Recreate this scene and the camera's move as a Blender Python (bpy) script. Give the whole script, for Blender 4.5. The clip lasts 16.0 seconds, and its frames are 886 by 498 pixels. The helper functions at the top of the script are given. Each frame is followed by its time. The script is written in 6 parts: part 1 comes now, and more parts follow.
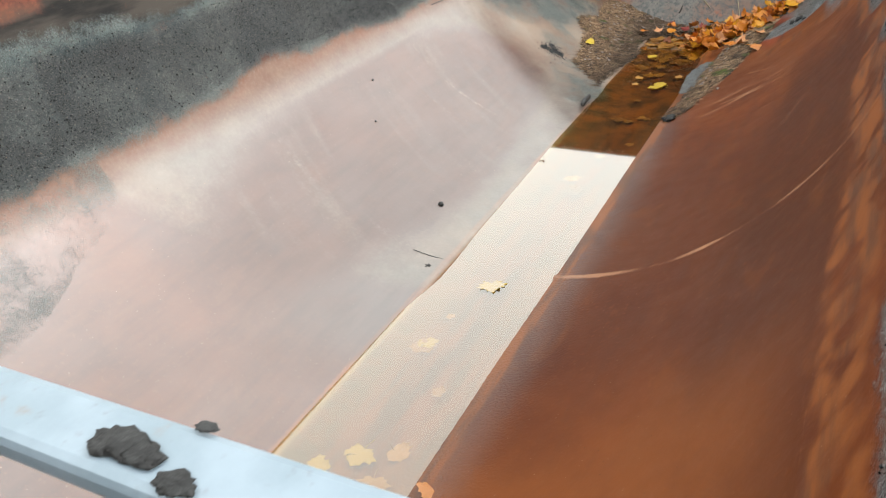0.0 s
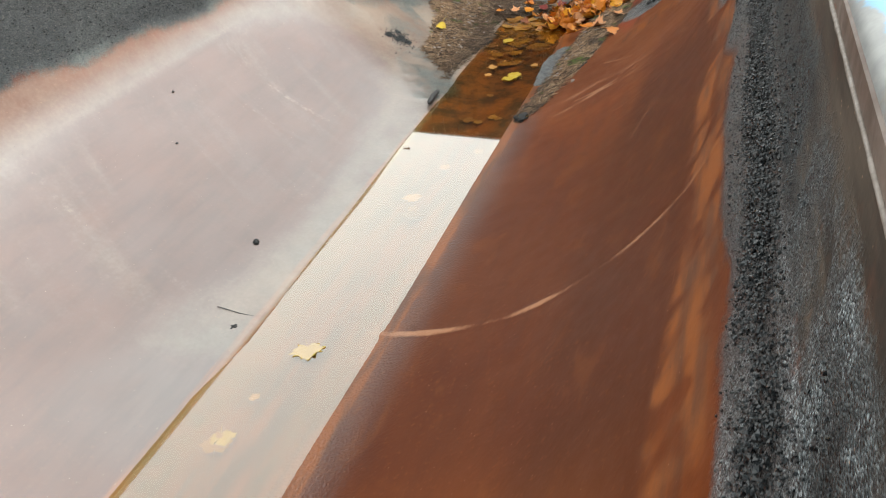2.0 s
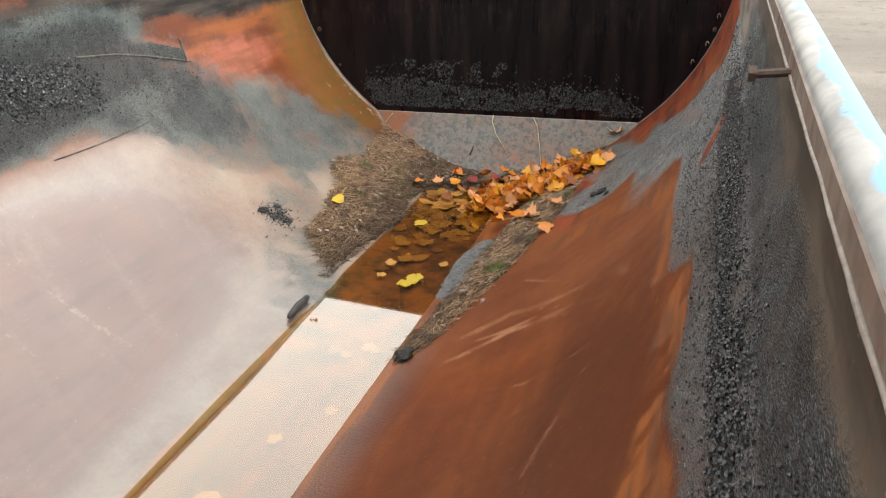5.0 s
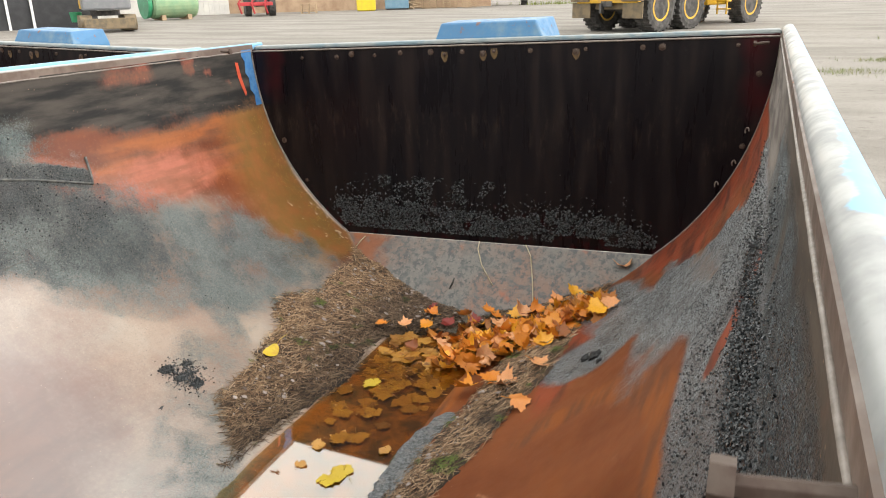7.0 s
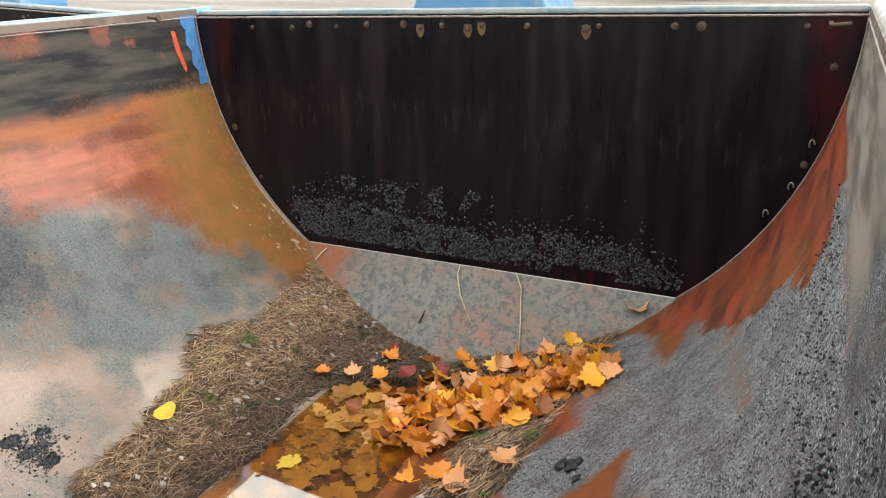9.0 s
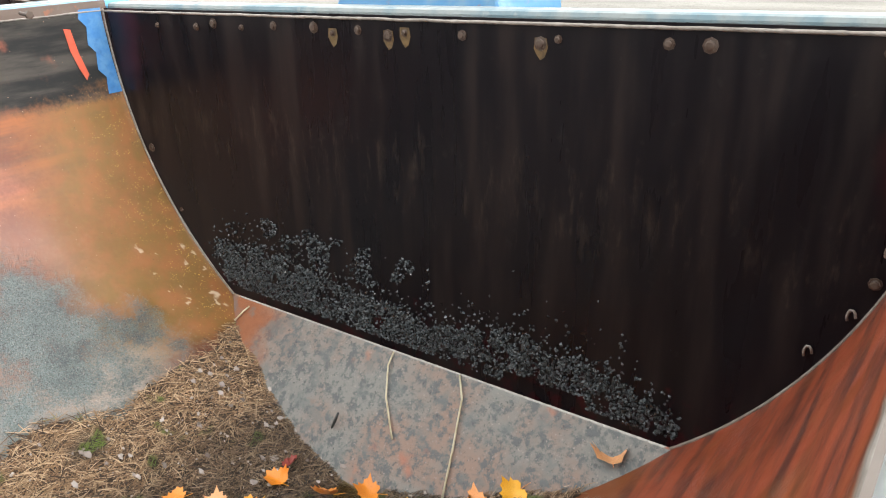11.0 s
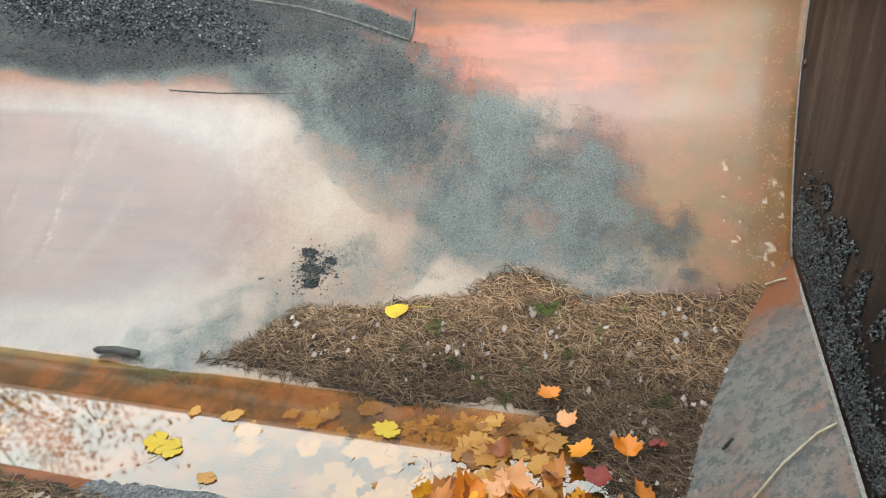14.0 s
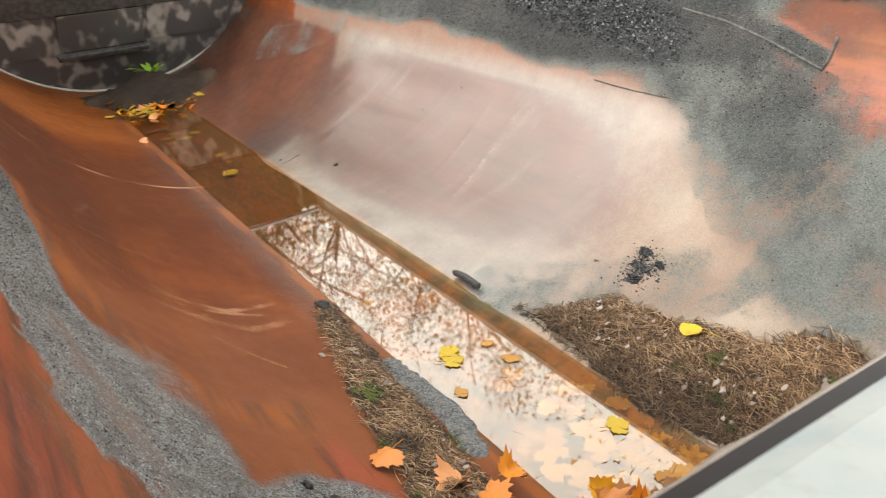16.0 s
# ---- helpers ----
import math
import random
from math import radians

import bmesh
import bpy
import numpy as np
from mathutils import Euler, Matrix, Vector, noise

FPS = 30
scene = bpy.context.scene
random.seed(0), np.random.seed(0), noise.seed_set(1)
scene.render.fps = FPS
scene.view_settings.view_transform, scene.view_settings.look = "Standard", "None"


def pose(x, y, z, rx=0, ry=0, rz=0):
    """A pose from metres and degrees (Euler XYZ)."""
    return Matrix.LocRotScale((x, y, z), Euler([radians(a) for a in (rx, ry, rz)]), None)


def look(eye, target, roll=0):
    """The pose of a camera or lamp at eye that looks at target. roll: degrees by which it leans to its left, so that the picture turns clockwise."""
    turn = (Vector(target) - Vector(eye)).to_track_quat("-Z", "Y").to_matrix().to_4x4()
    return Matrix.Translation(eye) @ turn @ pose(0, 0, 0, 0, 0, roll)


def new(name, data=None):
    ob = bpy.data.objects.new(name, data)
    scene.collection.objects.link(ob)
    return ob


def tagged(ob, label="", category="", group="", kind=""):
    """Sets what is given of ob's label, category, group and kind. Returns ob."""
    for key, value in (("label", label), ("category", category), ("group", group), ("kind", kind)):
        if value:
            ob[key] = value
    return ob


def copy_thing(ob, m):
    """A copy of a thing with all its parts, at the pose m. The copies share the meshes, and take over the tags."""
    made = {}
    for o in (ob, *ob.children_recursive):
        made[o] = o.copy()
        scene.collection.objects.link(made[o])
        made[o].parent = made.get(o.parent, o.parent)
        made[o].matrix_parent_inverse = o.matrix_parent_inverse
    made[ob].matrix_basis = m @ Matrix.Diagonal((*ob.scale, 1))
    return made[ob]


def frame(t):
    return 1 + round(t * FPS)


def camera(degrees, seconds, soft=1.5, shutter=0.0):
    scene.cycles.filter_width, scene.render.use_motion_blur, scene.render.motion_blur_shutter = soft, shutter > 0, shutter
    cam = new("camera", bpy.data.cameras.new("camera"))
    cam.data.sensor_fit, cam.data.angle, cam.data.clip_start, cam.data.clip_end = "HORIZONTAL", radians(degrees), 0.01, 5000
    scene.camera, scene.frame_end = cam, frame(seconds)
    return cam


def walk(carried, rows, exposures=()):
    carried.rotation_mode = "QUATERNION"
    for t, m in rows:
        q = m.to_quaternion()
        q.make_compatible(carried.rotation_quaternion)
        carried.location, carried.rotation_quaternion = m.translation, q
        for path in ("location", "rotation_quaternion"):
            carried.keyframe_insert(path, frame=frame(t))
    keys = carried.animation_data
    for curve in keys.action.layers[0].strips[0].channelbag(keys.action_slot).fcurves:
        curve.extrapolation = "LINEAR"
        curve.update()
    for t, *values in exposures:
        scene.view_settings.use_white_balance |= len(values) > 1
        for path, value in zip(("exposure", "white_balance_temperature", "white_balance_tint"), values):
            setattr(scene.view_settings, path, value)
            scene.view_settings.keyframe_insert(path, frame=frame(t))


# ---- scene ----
cam = camera(61.23, 16.0, soft=1.0, shutter=0.2)
PATH = [
    (0, (1.011, -5.662, 1.425), (0.122, -4.170, 0.433), -6.97),
    (0.5, (1.016, -5.565, 1.439), (0.143, -4.114, 0.376), -7.63),
    (1, (1.025, -5.453, 1.431), (0.213, -3.989, 0.336), -7.28),
    (1.5, (1.067, -5.263, 1.449), (0.356, -3.750, 0.351), -6.39),
    (2, (1.066, -5.100, 1.436), (0.429, -3.562, 0.328), -6.16),
    (2.5, (1.088, -4.878, 1.419), (0.510, -3.312, 0.317), -5.69),
    (3, (1.095, -4.651, 1.412), (0.565, -3.059, 0.324), -5.08),
    (3.5, (1.044, -4.449, 1.396), (0.520, -2.844, 0.324), -4.51),
    (4, (1.020, -4.313, 1.418), (0.483, -2.687, 0.383), -3.56),
    (4.5, (1.040, -4.174, 1.413), (0.471, -2.520, 0.444), -2.34),
    (5, (1.075, -3.944, 1.391), (0.467, -2.247, 0.525), -1.14),
    (5.2, (1.073, -3.879, 1.383), (0.450, -2.172, 0.547), -0.68),
    (7.3, (1.133, -3.037, 1.341), (0.377, -1.298, 0.706), -1.69),
    (7.5, (1.124, -2.971, 1.334), (0.361, -1.237, 0.694), -1.68),
    (8, (1.106, -2.759, 1.323), (0.315, -1.048, 0.654), -1.45),
    (8.5, (1.089, -2.559, 1.333), (0.278, -0.865, 0.645), -0.84),
    (9, (1.101, -2.356, 1.327), (0.255, -0.695, 0.602), -0.61),
    (9.5, (1.139, -2.104, 1.342), (0.257, -0.475, 0.588), -0.71),
    (9.7, (1.152, -2.024, 1.349), (0.247, -0.414, 0.581), -0.98),
    (11.8, (1.185, -1.061, 1.330), (-0.158, 0.184, 0.525), -0.22),
    (12, (1.162, -1.024, 1.314), (-0.255, 0.130, 0.502), 0.31),
    (12.5, (1.123, -0.890, 1.312), (-0.497, -0.083, 0.461), 1.33),
    (13, (1.148, -0.759, 1.289), (-0.614, -0.458, 0.393), 0.47),
    (13.5, (1.181, -0.577, 1.292), (-0.566, -0.741, 0.332), -1.43),
    (14, (1.243, -0.418, 1.299), (-0.439, -0.914, 0.338), -3.68),
    (14.5, (1.253, -0.266, 1.326), (-0.336, -1.014, 0.369), -4.41),
    (15, (1.219, -0.144, 1.317), (-0.196, -1.188, 0.365), -4.41),
    (15.5, (1.143, -0.001, 1.315), (-0.043, -1.314, 0.383), -4.22),
    (16, (1.090, 0.103, 1.304), (0.135, -1.431, 0.426), -3.92),
]
walk(cam, [(t, look(e, a, r)) for t, e, a, r in PATH], exposures=[(0, 0.35, 6500, 11), (1, 0.35, 6200, 8), (2, 0.36, 6450, 10), (3.5, 0.38, 6850, 15), (5, 0.46, 6850, 15), (7.5, 0.46, 6650, 12), (9.5, 0.74, 6500, 11), (12, 0.97, 6200, 9), (13.5, 0.74, 6150, 6), (14.5, 0.62, 6150, 6), (15, 0.66, 6250, 7), (16, 0.7, 7000, 13)])

# ---------------------------------------------------------------- light
world = bpy.data.worlds.new("overcast_sky")
scene.world = world
world.use_nodes = True
wt = world.node_tree
wt.nodes.clear()
w_out = wt.nodes.new("ShaderNodeOutputWorld")
w_bg = wt.nodes.new("ShaderNodeBackground")
w_sky = wt.nodes.new("ShaderNodeTexSky")
w_sky.sky_type = "NISHITA"
w_sky.sun_disc = False
w_sky.sun_elevation = radians(35)
w_sky.sun_rotation = radians(86)
w_sky.dust_density = 4.0
w_sky.air_density = 1.6
w_hs = wt.nodes.new("ShaderNodeHueSaturation")
w_hs.inputs["Saturation"].default_value = 0.16
w_mix = wt.nodes.new("ShaderNodeMix")
w_mix.data_type = "RGBA"
w_mix.inputs["Factor"].default_value = 0.55
w_mix.inputs[7].default_value = (9.1, 9.2, 8.6, 1)
wt.links.new(w_sky.outputs["Color"], w_hs.inputs["Color"])
wt.links.new(w_hs.outputs["Color"], w_mix.inputs[6])
wt.links.new(w_mix.outputs[2], w_bg.inputs["Color"])
w_bg.inputs["Strength"].default_value = 0.25
wt.links.new(w_bg.outputs["Background"], w_out.inputs["Surface"])

sun_data = bpy.data.lights.new("sun", "SUN")
sun_data.energy = 0.7
sun_data.angle = radians(30)
sun_data.color = (1.0, 0.97, 0.93)
sun = new("sun", sun_data)
sun.matrix_world = look((13, 1, 9), (0, 0, 0))

# ---------------------------------------------------------------- mesh helpers


def link_mesh(name, me, material, parent=None, label="", smooth=False):
    ob = new(name, me)
    if material is not None and not me.materials:
        me.materials.append(material)
    if smooth:
        me.polygons.foreach_set("use_smooth", [True] * len(me.polygons))
    if parent is not None:
        ob.parent = parent
    if label:
        ob["label"] = label
    return ob


def part(name, bm, material, parent=None, label="", smooth=False):
    me = bpy.data.meshes.new(name)
    bm.normal_update()
    bm.to_mesh(me)
    bm.free()
    return link_mesh(name, me, material, parent, label, smooth)


def raw(name, verts, faces, material, parent=None, label="", smooth=False):
    me = bpy.data.meshes.new(name)
    me.from_pydata([tuple(map(float, v)) for v in verts], [], faces)
    me.update()
    return link_mesh(name, me, material, parent, label, smooth)


def empty(name, label, category, group="", kind="", at=(0, 0, 0)):
    ob = new(name)
    ob.empty_display_size = 0.1
    ob.location = at
    return tagged(ob, label, category, group, kind)


def bevel(bm, width, segments=2):
    bmesh.ops.bevel(bm, geom=list(bm.edges), offset=width, segments=segments, affect="EDGES", profile=0.5)
    return bm


def box(sx, sy, sz, m=Matrix(), r=0.0, segments=2):
    bm = bmesh.new()
    bmesh.ops.create_cube(bm, size=1, matrix=Matrix.Diagonal((sx, sy, sz, 1)))
    if r:
        bevel(bm, r, segments)
    bmesh.ops.transform(bm, matrix=m, verts=bm.verts)
    return bm


def join(*bms):
    out = bmesh.new()
    for b in bms:
        me = bpy.data.meshes.new("tmp")
        b.to_mesh(me)
        b.free()
        out.from_mesh(me)
        bpy.data.meshes.remove(me)
    return out


def rod(points, radius, sides=8, taper=1.0, caps=True):
    """A tube through points; the radius may be one number or one a point."""
    pts = [Vector(p) for p in points]
    n = len(pts)
    radii = radius if isinstance(radius, (list, tuple)) else [radius * (1 + (taper - 1) * i / max(n - 1, 1)) for i in range(n)]
    bm = bmesh.new()
    rings = []
    for i, p in enumerate(pts):
        d = (pts[min(i + 1, n - 1)] - pts[max(i - 1, 0)]).normalized()
        a = d.orthogonal().normalized() if i == 0 else (a - d * a.dot(d)).normalized()
        b = d.cross(a)
        rings.append([bm.verts.new(p + (a * math.cos(k * math.tau / sides) + b * math.sin(k * math.tau / sides)) * radii[i]) for k in range(sides)])
    for r0, r1 in zip(rings, rings[1:]):
        for k in range(sides):
            bm.faces.new((r0[k], r0[(k + 1) % sides], r1[(k + 1) % sides], r1[k]))
    if caps:
        bm.faces.new(rings[0][::-1])
        bm.faces.new(rings[-1])
    return bm


def lathe(profile, sides=24, m=Matrix()):
    """Turns (radius, height) pairs round z."""
    bm = bmesh.new()
    rings = [[bm.verts.new((r * math.cos(k * math.tau / sides), r * math.sin(k * math.tau / sides), h)) for k in range(sides)] for r, h in profile]
    for r0, r1 in zip(rings, rings[1:]):
        for k in range(sides):
            bm.faces.new((r0[k], r0[(k + 1) % sides], r1[(k + 1) % sides], r1[k]))
    bm.faces.new(rings[0][::-1])
    bm.faces.new(rings[-1])
    bmesh.ops.transform(bm, matrix=m, verts=bm.verts)
    return bm


def vnoise(u, v, seed=0, octaves=4, gain=0.5):
    """Smooth value noise on arrays, about -1 to 1."""
    rng = np.random.RandomState(seed)
    table = rng.rand(257, 257) * 2 - 1
    total, amp, norm = 0.0, 1.0, 0.0
    for o in range(octaves):
        uu, vv = np.asarray(u) * 2**o + 13.7 * o, np.asarray(v) * 2**o + 5.3 * o
        iu, iv = np.floor(uu).astype(int), np.floor(vv).astype(int)
        fu, fv = uu - iu, vv - iv
        fu, fv = fu * fu * (3 - 2 * fu), fv * fv * (3 - 2 * fv)
        iu, iv = iu % 256, iv % 256
        a = table[iu, iv] * (1 - fu) + table[iu + 1, iv] * fu
        b = table[iu, iv + 1] * (1 - fu) + table[iu + 1, iv + 1] * fu
        total = total + amp * (a * (1 - fv) + b * fv)
        norm += amp
        amp *= gain
    return total / norm


def smooth01(x):
    x = np.clip(x, 0, 1)
    return x * x * (3 - 2 * x)


def ramp(x, a, b):
    """0 at a, 1 at b."""
    return smooth01((x - a) / (b - a))


# ---------------------------------------------------------------- materials


class Mat:
    """Short hands for building a node material."""

    def __init__(self, name, rough=0.6, metal=0.0, scale_from="Object"):
        self.mat = bpy.data.materials.new(name)
        self.mat.use_nodes = True
        self.t = self.mat.node_tree
        self.bsdf = self.t.nodes["Principled BSDF"]
        self.bsdf.inputs["Roughness"].default_value = rough
        self.bsdf.inputs["Metallic"].default_value = metal
        self.co = self.t.nodes.new("ShaderNodeTexCoord").outputs[scale_from]

    def put(self, socket, value):
        if isinstance(value, bpy.types.NodeSocket):
            self.t.links.new(value, socket)
        elif isinstance(value, (tuple, list)) and len(value) == 3 and socket.type == "RGBA":
            socket.default_value = (*value, 1)
        else:
            socket.default_value = value

    def stretched(self, sx, sy, sz):
        n = self.t.nodes.new("ShaderNodeMapping")
        n.inputs["Scale"].default_value = (sx, sy, sz)
        self.t.links.new(self.co, n.inputs["Vector"])
        return n.outputs[0]

    def noise(self, scale, detail=4, rough=0.55, co=None, distort=0.0):
        n = self.t.nodes.new("ShaderNodeTexNoise")
        self.put(n.inputs["Vector"], co or self.co)
        n.inputs["Scale"].default_value = scale
        n.inputs["Detail"].default_value = detail
        n.inputs["Roughness"].default_value = rough
        n.inputs["Distortion"].default_value = distort
        return n.outputs["Fac"]

    def voronoi(self, scale, co=None, feature="F1", out="Distance"):
        n = self.t.nodes.new("ShaderNodeTexVoronoi")
        n.feature = feature
        self.put(n.inputs["Vector"], co or self.co)
        n.inputs["Scale"].default_value = scale
        return n.outputs[out]

    def span(self, x, a, b, lo=0.0, hi=1.0):
        n = self.t.nodes.new("ShaderNodeMapRange")
        n.interpolation_type = "SMOOTHSTEP"
        self.put(n.inputs["Value"], x)
        for k, v in (("From Min", a), ("From Max", b), ("To Min", lo), ("To Max", hi)):
            n.inputs[k].default_value = v
        return n.outputs[0]

    def math(self, op, a, b=0.0):
        n = self.t.nodes.new("ShaderNodeMath")
        n.operation = op
        self.put(n.inputs[0], a)
        self.put(n.inputs[1], b)
        return n.outputs[0]

    def mix(self, f, a, b):
        n = self.t.nodes.new("ShaderNodeMix")
        n.data_type = "RGBA"
        self.put(n.inputs[0], f)
        self.put(n.inputs[6], a)
        self.put(n.inputs[7], b)
        return n.outputs[2]

    def mixf(self, f, a, b):
        n = self.t.nodes.new("ShaderNodeMix")
        self.put(n.inputs[0], f)
        self.put(n.inputs[2], a)
        self.put(n.inputs[3], b)
        return n.outputs[0]

    def attr(self, name):
        n = self.t.nodes.new("ShaderNodeAttribute")
        n.attribute_name = name
        s = self.t.nodes.new("ShaderNodeSeparateColor")
        self.t.links.new(n.outputs["Color"], s.inputs[0])
        return s.outputs[0], s.outputs[1], s.outputs[2]

    def random(self):
        return self.t.nodes.new("ShaderNodeObjectInfo").outputs["Random"]

    def island(self):
        return self.t.nodes.new("ShaderNodeNewGeometry").outputs["Random Per Island"]

    def bump(self, height, strength=0.3, distance=0.01, below=None):
        n = self.t.nodes.new("ShaderNodeBump")
        n.inputs["Strength"].default_value = strength
        n.inputs["Distance"].default_value = distance
        self.put(n.inputs["Height"], height)
        if below is not None:
            self.t.links.new(below, n.inputs["Normal"])
        return n.outputs[0]

    def done(self, color=None, rough=None, normal=None, metal=None, **more):
        for key, v in (("Base Color", color), ("Roughness", rough), ("Normal", normal), ("Metallic", metal)):
            if v is not None:
                self.put(self.bsdf.inputs[key], v)
        for key, v in more.items():
            self.put(self.bsdf.inputs[key.replace("_", " ")], v)
        return self.mat


def varied(name, a, b, scale=8, rough=0.6, metal=0.0, bump=0.2, fine=60, co="Object"):
    """Two tones mottled at two scales, with fine relief."""
    m = Mat(name, rough, metal, co)
    big, small = m.noise(scale), m.noise(fine, 3)
    col = m.mix(m.span(big, 0.35, 0.68), a, b)
    col = m.mix(m.span(small, 0.45, 0.8, 0, 0.5), col, tuple(c * 0.55 for c in a))
    return m.done(col, m.span(small, 0.2, 0.8, rough - 0.08, rough + 0.12), m.bump(small, bump, 0.004))


def liner_material():
    """Worn inside of the steel body: glossy rust, dust film, bitumen grit, old paint."""
    m = Mat("worn_steel_liner", 0.4)
    grit, pale, pink = m.attr("wear_a")
    orange, red, grey = m.attr("wear_b")
    polish, scratch, olive = m.attr("wear_c")
    along = m.stretched(14, 2.2, 14)
    n1, n2, n3 = m.noise(2.2, 5), m.noise(14, 5), m.noise(75, 4)
    drag = m.noise(1.4, 5, co=along)
    fine = m.noise(330, 4, 0.7)
    ragged = m.math("ADD", m.math("MULTIPLY", m.math("SUBTRACT", n2, 0.5), 0.9), m.math("MULTIPLY", m.math("SUBTRACT", n3, 0.5), 0.7))

    def edge(mask, lo=0.25, hi=0.8, k=0.8):
        return m.span(m.math("ADD", mask, m.math("MULTIPLY", ragged, k)), lo, hi)

    pos = m.t.nodes.new("ShaderNodeSeparateXYZ")
    m.t.links.new(m.co, pos.inputs[0])
    rightward = m.span(pos.outputs[0], -0.1, 0.1)
    rust = m.mix(m.span(n1, 0.35, 0.68), (0.108, 0.024, 0.006), (0.190, 0.047, 0.010))
    rust = m.mix(m.span(drag, 0.42, 0.72, 0, 0.28), rust, (0.055, 0.018, 0.010))
    belt = m.math("MULTIPLY", m.span(pos.outputs[1], -1.6, -2.4), m.math("MULTIPLY", m.span(pos.outputs[2], 0.20, 0.34), m.span(pos.outputs[2], 0.64, 0.56)))
    belt = m.math("MULTIPLY", belt, rightward)
    rust = m.mix(m.math("MULTIPLY", belt, m.span(n1, 0.30, 0.62, 0.35, 0.85)), rust, (0.072, 0.0195, 0.0075))
    # brighter orange low on the near wall towards the rear
    rear_orange = m.math("MULTIPLY", m.math("MULTIPLY", m.span(pos.outputs[1], -4.05, -4.75), m.span(pos.outputs[2], 0.66, 0.34)), rightward)
    rust = m.mix(m.math("MULTIPLY", rear_orange, m.span(n1, 0.3, 0.6, 0.5, 0.95)), rust, (0.25, 0.074, 0.017))
    old = m.math("MULTIPLY", m.math("MULTIPLY", m.span(pos.outputs[1], -2.2, -2.9), m.span(pos.outputs[1], -4.5, -4.0)), rightward)
    rust = m.mix(m.math("MULTIPLY", old, m.span(n1, 0.32, 0.66, 0.25, 0.65)), rust, (0.074, 0.0205, 0.0080))
    # hazy sky glare towards the front, painted into the rust colour
    sheen = m.math("MULTIPLY", m.span(pos.outputs[1], -2.4, -1.6), rightward)
    rust = m.mix(m.math("MULTIPLY", sheen, m.span(n1, 0.3, 0.6, 0.35, 0.75)), rust, (0.195, 0.066, 0.027))
    swirl = m.noise(5, 6, 0.62, m.stretched(1, 0.45, 1), 1.6)
    rust = m.mix(m.span(swirl, 0.52, 0.68, 0, 0.35), rust, (0.205, 0.062, 0.016))
    rust = m.mix(m.span(n3, 0.55, 0.8, 0, 0.35), rust, (0.24, 0.080, 0.026))
    # polish greyed like reflected sky, fading at the tailgate's reflection; painted into the colour
    col = m.mix(m.math("MULTIPLY", polish, m.span(pos.outputs[1], -4.4, -3.9, 0.36, 0.92)), rust, m.mix(m.span(drag, 0.35, 0.7), (0.086, 0.058, 0.052), (0.066, 0.044, 0.039)))
    col = m.mix(edge(orange, 0.20, 0.85, 0.55), col, m.mix(m.span(drag, 0.38, 0.66), (0.25, 0.078, 0.020), (0.115, 0.046, 0.024)))
    col = m.mix(edge(red, 0.1, 1.0), col, m.mix(m.span(drag, 0.42, 0.66), (0.27, 0.062, 0.030), (0.085, 0.030, 0.022)))
    col = m.mix(edge(olive, 0.05, 1.15, 0.55), col, m.mix(m.span(n2, 0.3, 0.7), (0.150, 0.088, 0.022), (0.215, 0.085, 0.024)))
    front = m.span(pos.outputs[1], -2.2, -1.2)
    dim = m.mix(m.span(drag, 0.35, 0.65), (0.016, 0.016, 0.016), (0.060, 0.053, 0.046))
    worn = m.mix(m.span(drag, 0.35, 0.65), (0.095, 0.085, 0.077), (0.23, 0.208, 0.188))
    col = m.mix(edge(grey, 0.15, 0.9), col, m.mix(m.math("MULTIPLY", rightward, front), m.mix(rightward, dim, m.mix(m.span(drag, 0.35, 0.65), (0.036, 0.031, 0.026), (0.095, 0.078, 0.062))), worn))
    col = m.mix(edge(pink, 0.1, 0.95, 0.5), col, m.mix(m.span(drag, 0.38, 0.66), (0.34, 0.108, 0.068), (0.22, 0.080, 0.044)))
    pm = m.span(m.math("ADD", pale, m.math("MULTIPLY", ragged, 0.28)), 0.05, 1.0)
    col = m.mix(m.math("MULTIPLY", pm, 0.92), col, m.mix(m.span(n1, 0.35, 0.65), (0.365, 0.300, 0.238), (0.300, 0.298, 0.262)))
    bed = m.math("MULTIPLY", m.span(pos.outputs[2], 0.003, -0.002), m.span(pos.outputs[1], -2.5, -1.9, 0.12, 1.0))
    silt = m.mix(m.span(m.noise(7, 6, 0.65), 0.38, 0.62), (0.060, 0.028, 0.010), (0.34, 0.115, 0.016))
    silt = m.mix(m.span(n3, 0.5, 0.75, 0, 0.5), silt, (0.045, 0.024, 0.012))
    col = m.mix(m.math("MULTIPLY", bed, 0.8), col, silt)
    grain = m.voronoi(370)
    cell = m.t.nodes.new("ShaderNodeSeparateColor")
    m.t.links.new(m.voronoi(370, out="Color"), cell.inputs[0])
    cell = cell.outputs[0]
    # far wall: thin blue-grey film, darker where the grit lies thick
    n5 = m.noise(5, 5, 0.6)
    film = m.mix(m.span(n5, 0.38, 0.62), (0.075, 0.106, 0.113), (0.175, 0.215, 0.212))
    film = m.mix(m.span(m.math("ADD", grit, m.math("MULTIPLY", ragged, 0.3)), 0.40, 0.92), film, (0.024, 0.035, 0.039))
    film = m.mix(m.math("MULTIPLY", m.math("POWER", cell, 2.5), 0.8), film, (0.035, 0.042, 0.045))
    # near wall: coarse grains, wet glints painted into their colour, brighter at both ends
    glint_ends = m.math("MAXIMUM", m.span(pos.outputs[1], -2.7, -1.3), m.span(pos.outputs[1], -4.1, -4.7, 0.0, 0.8))
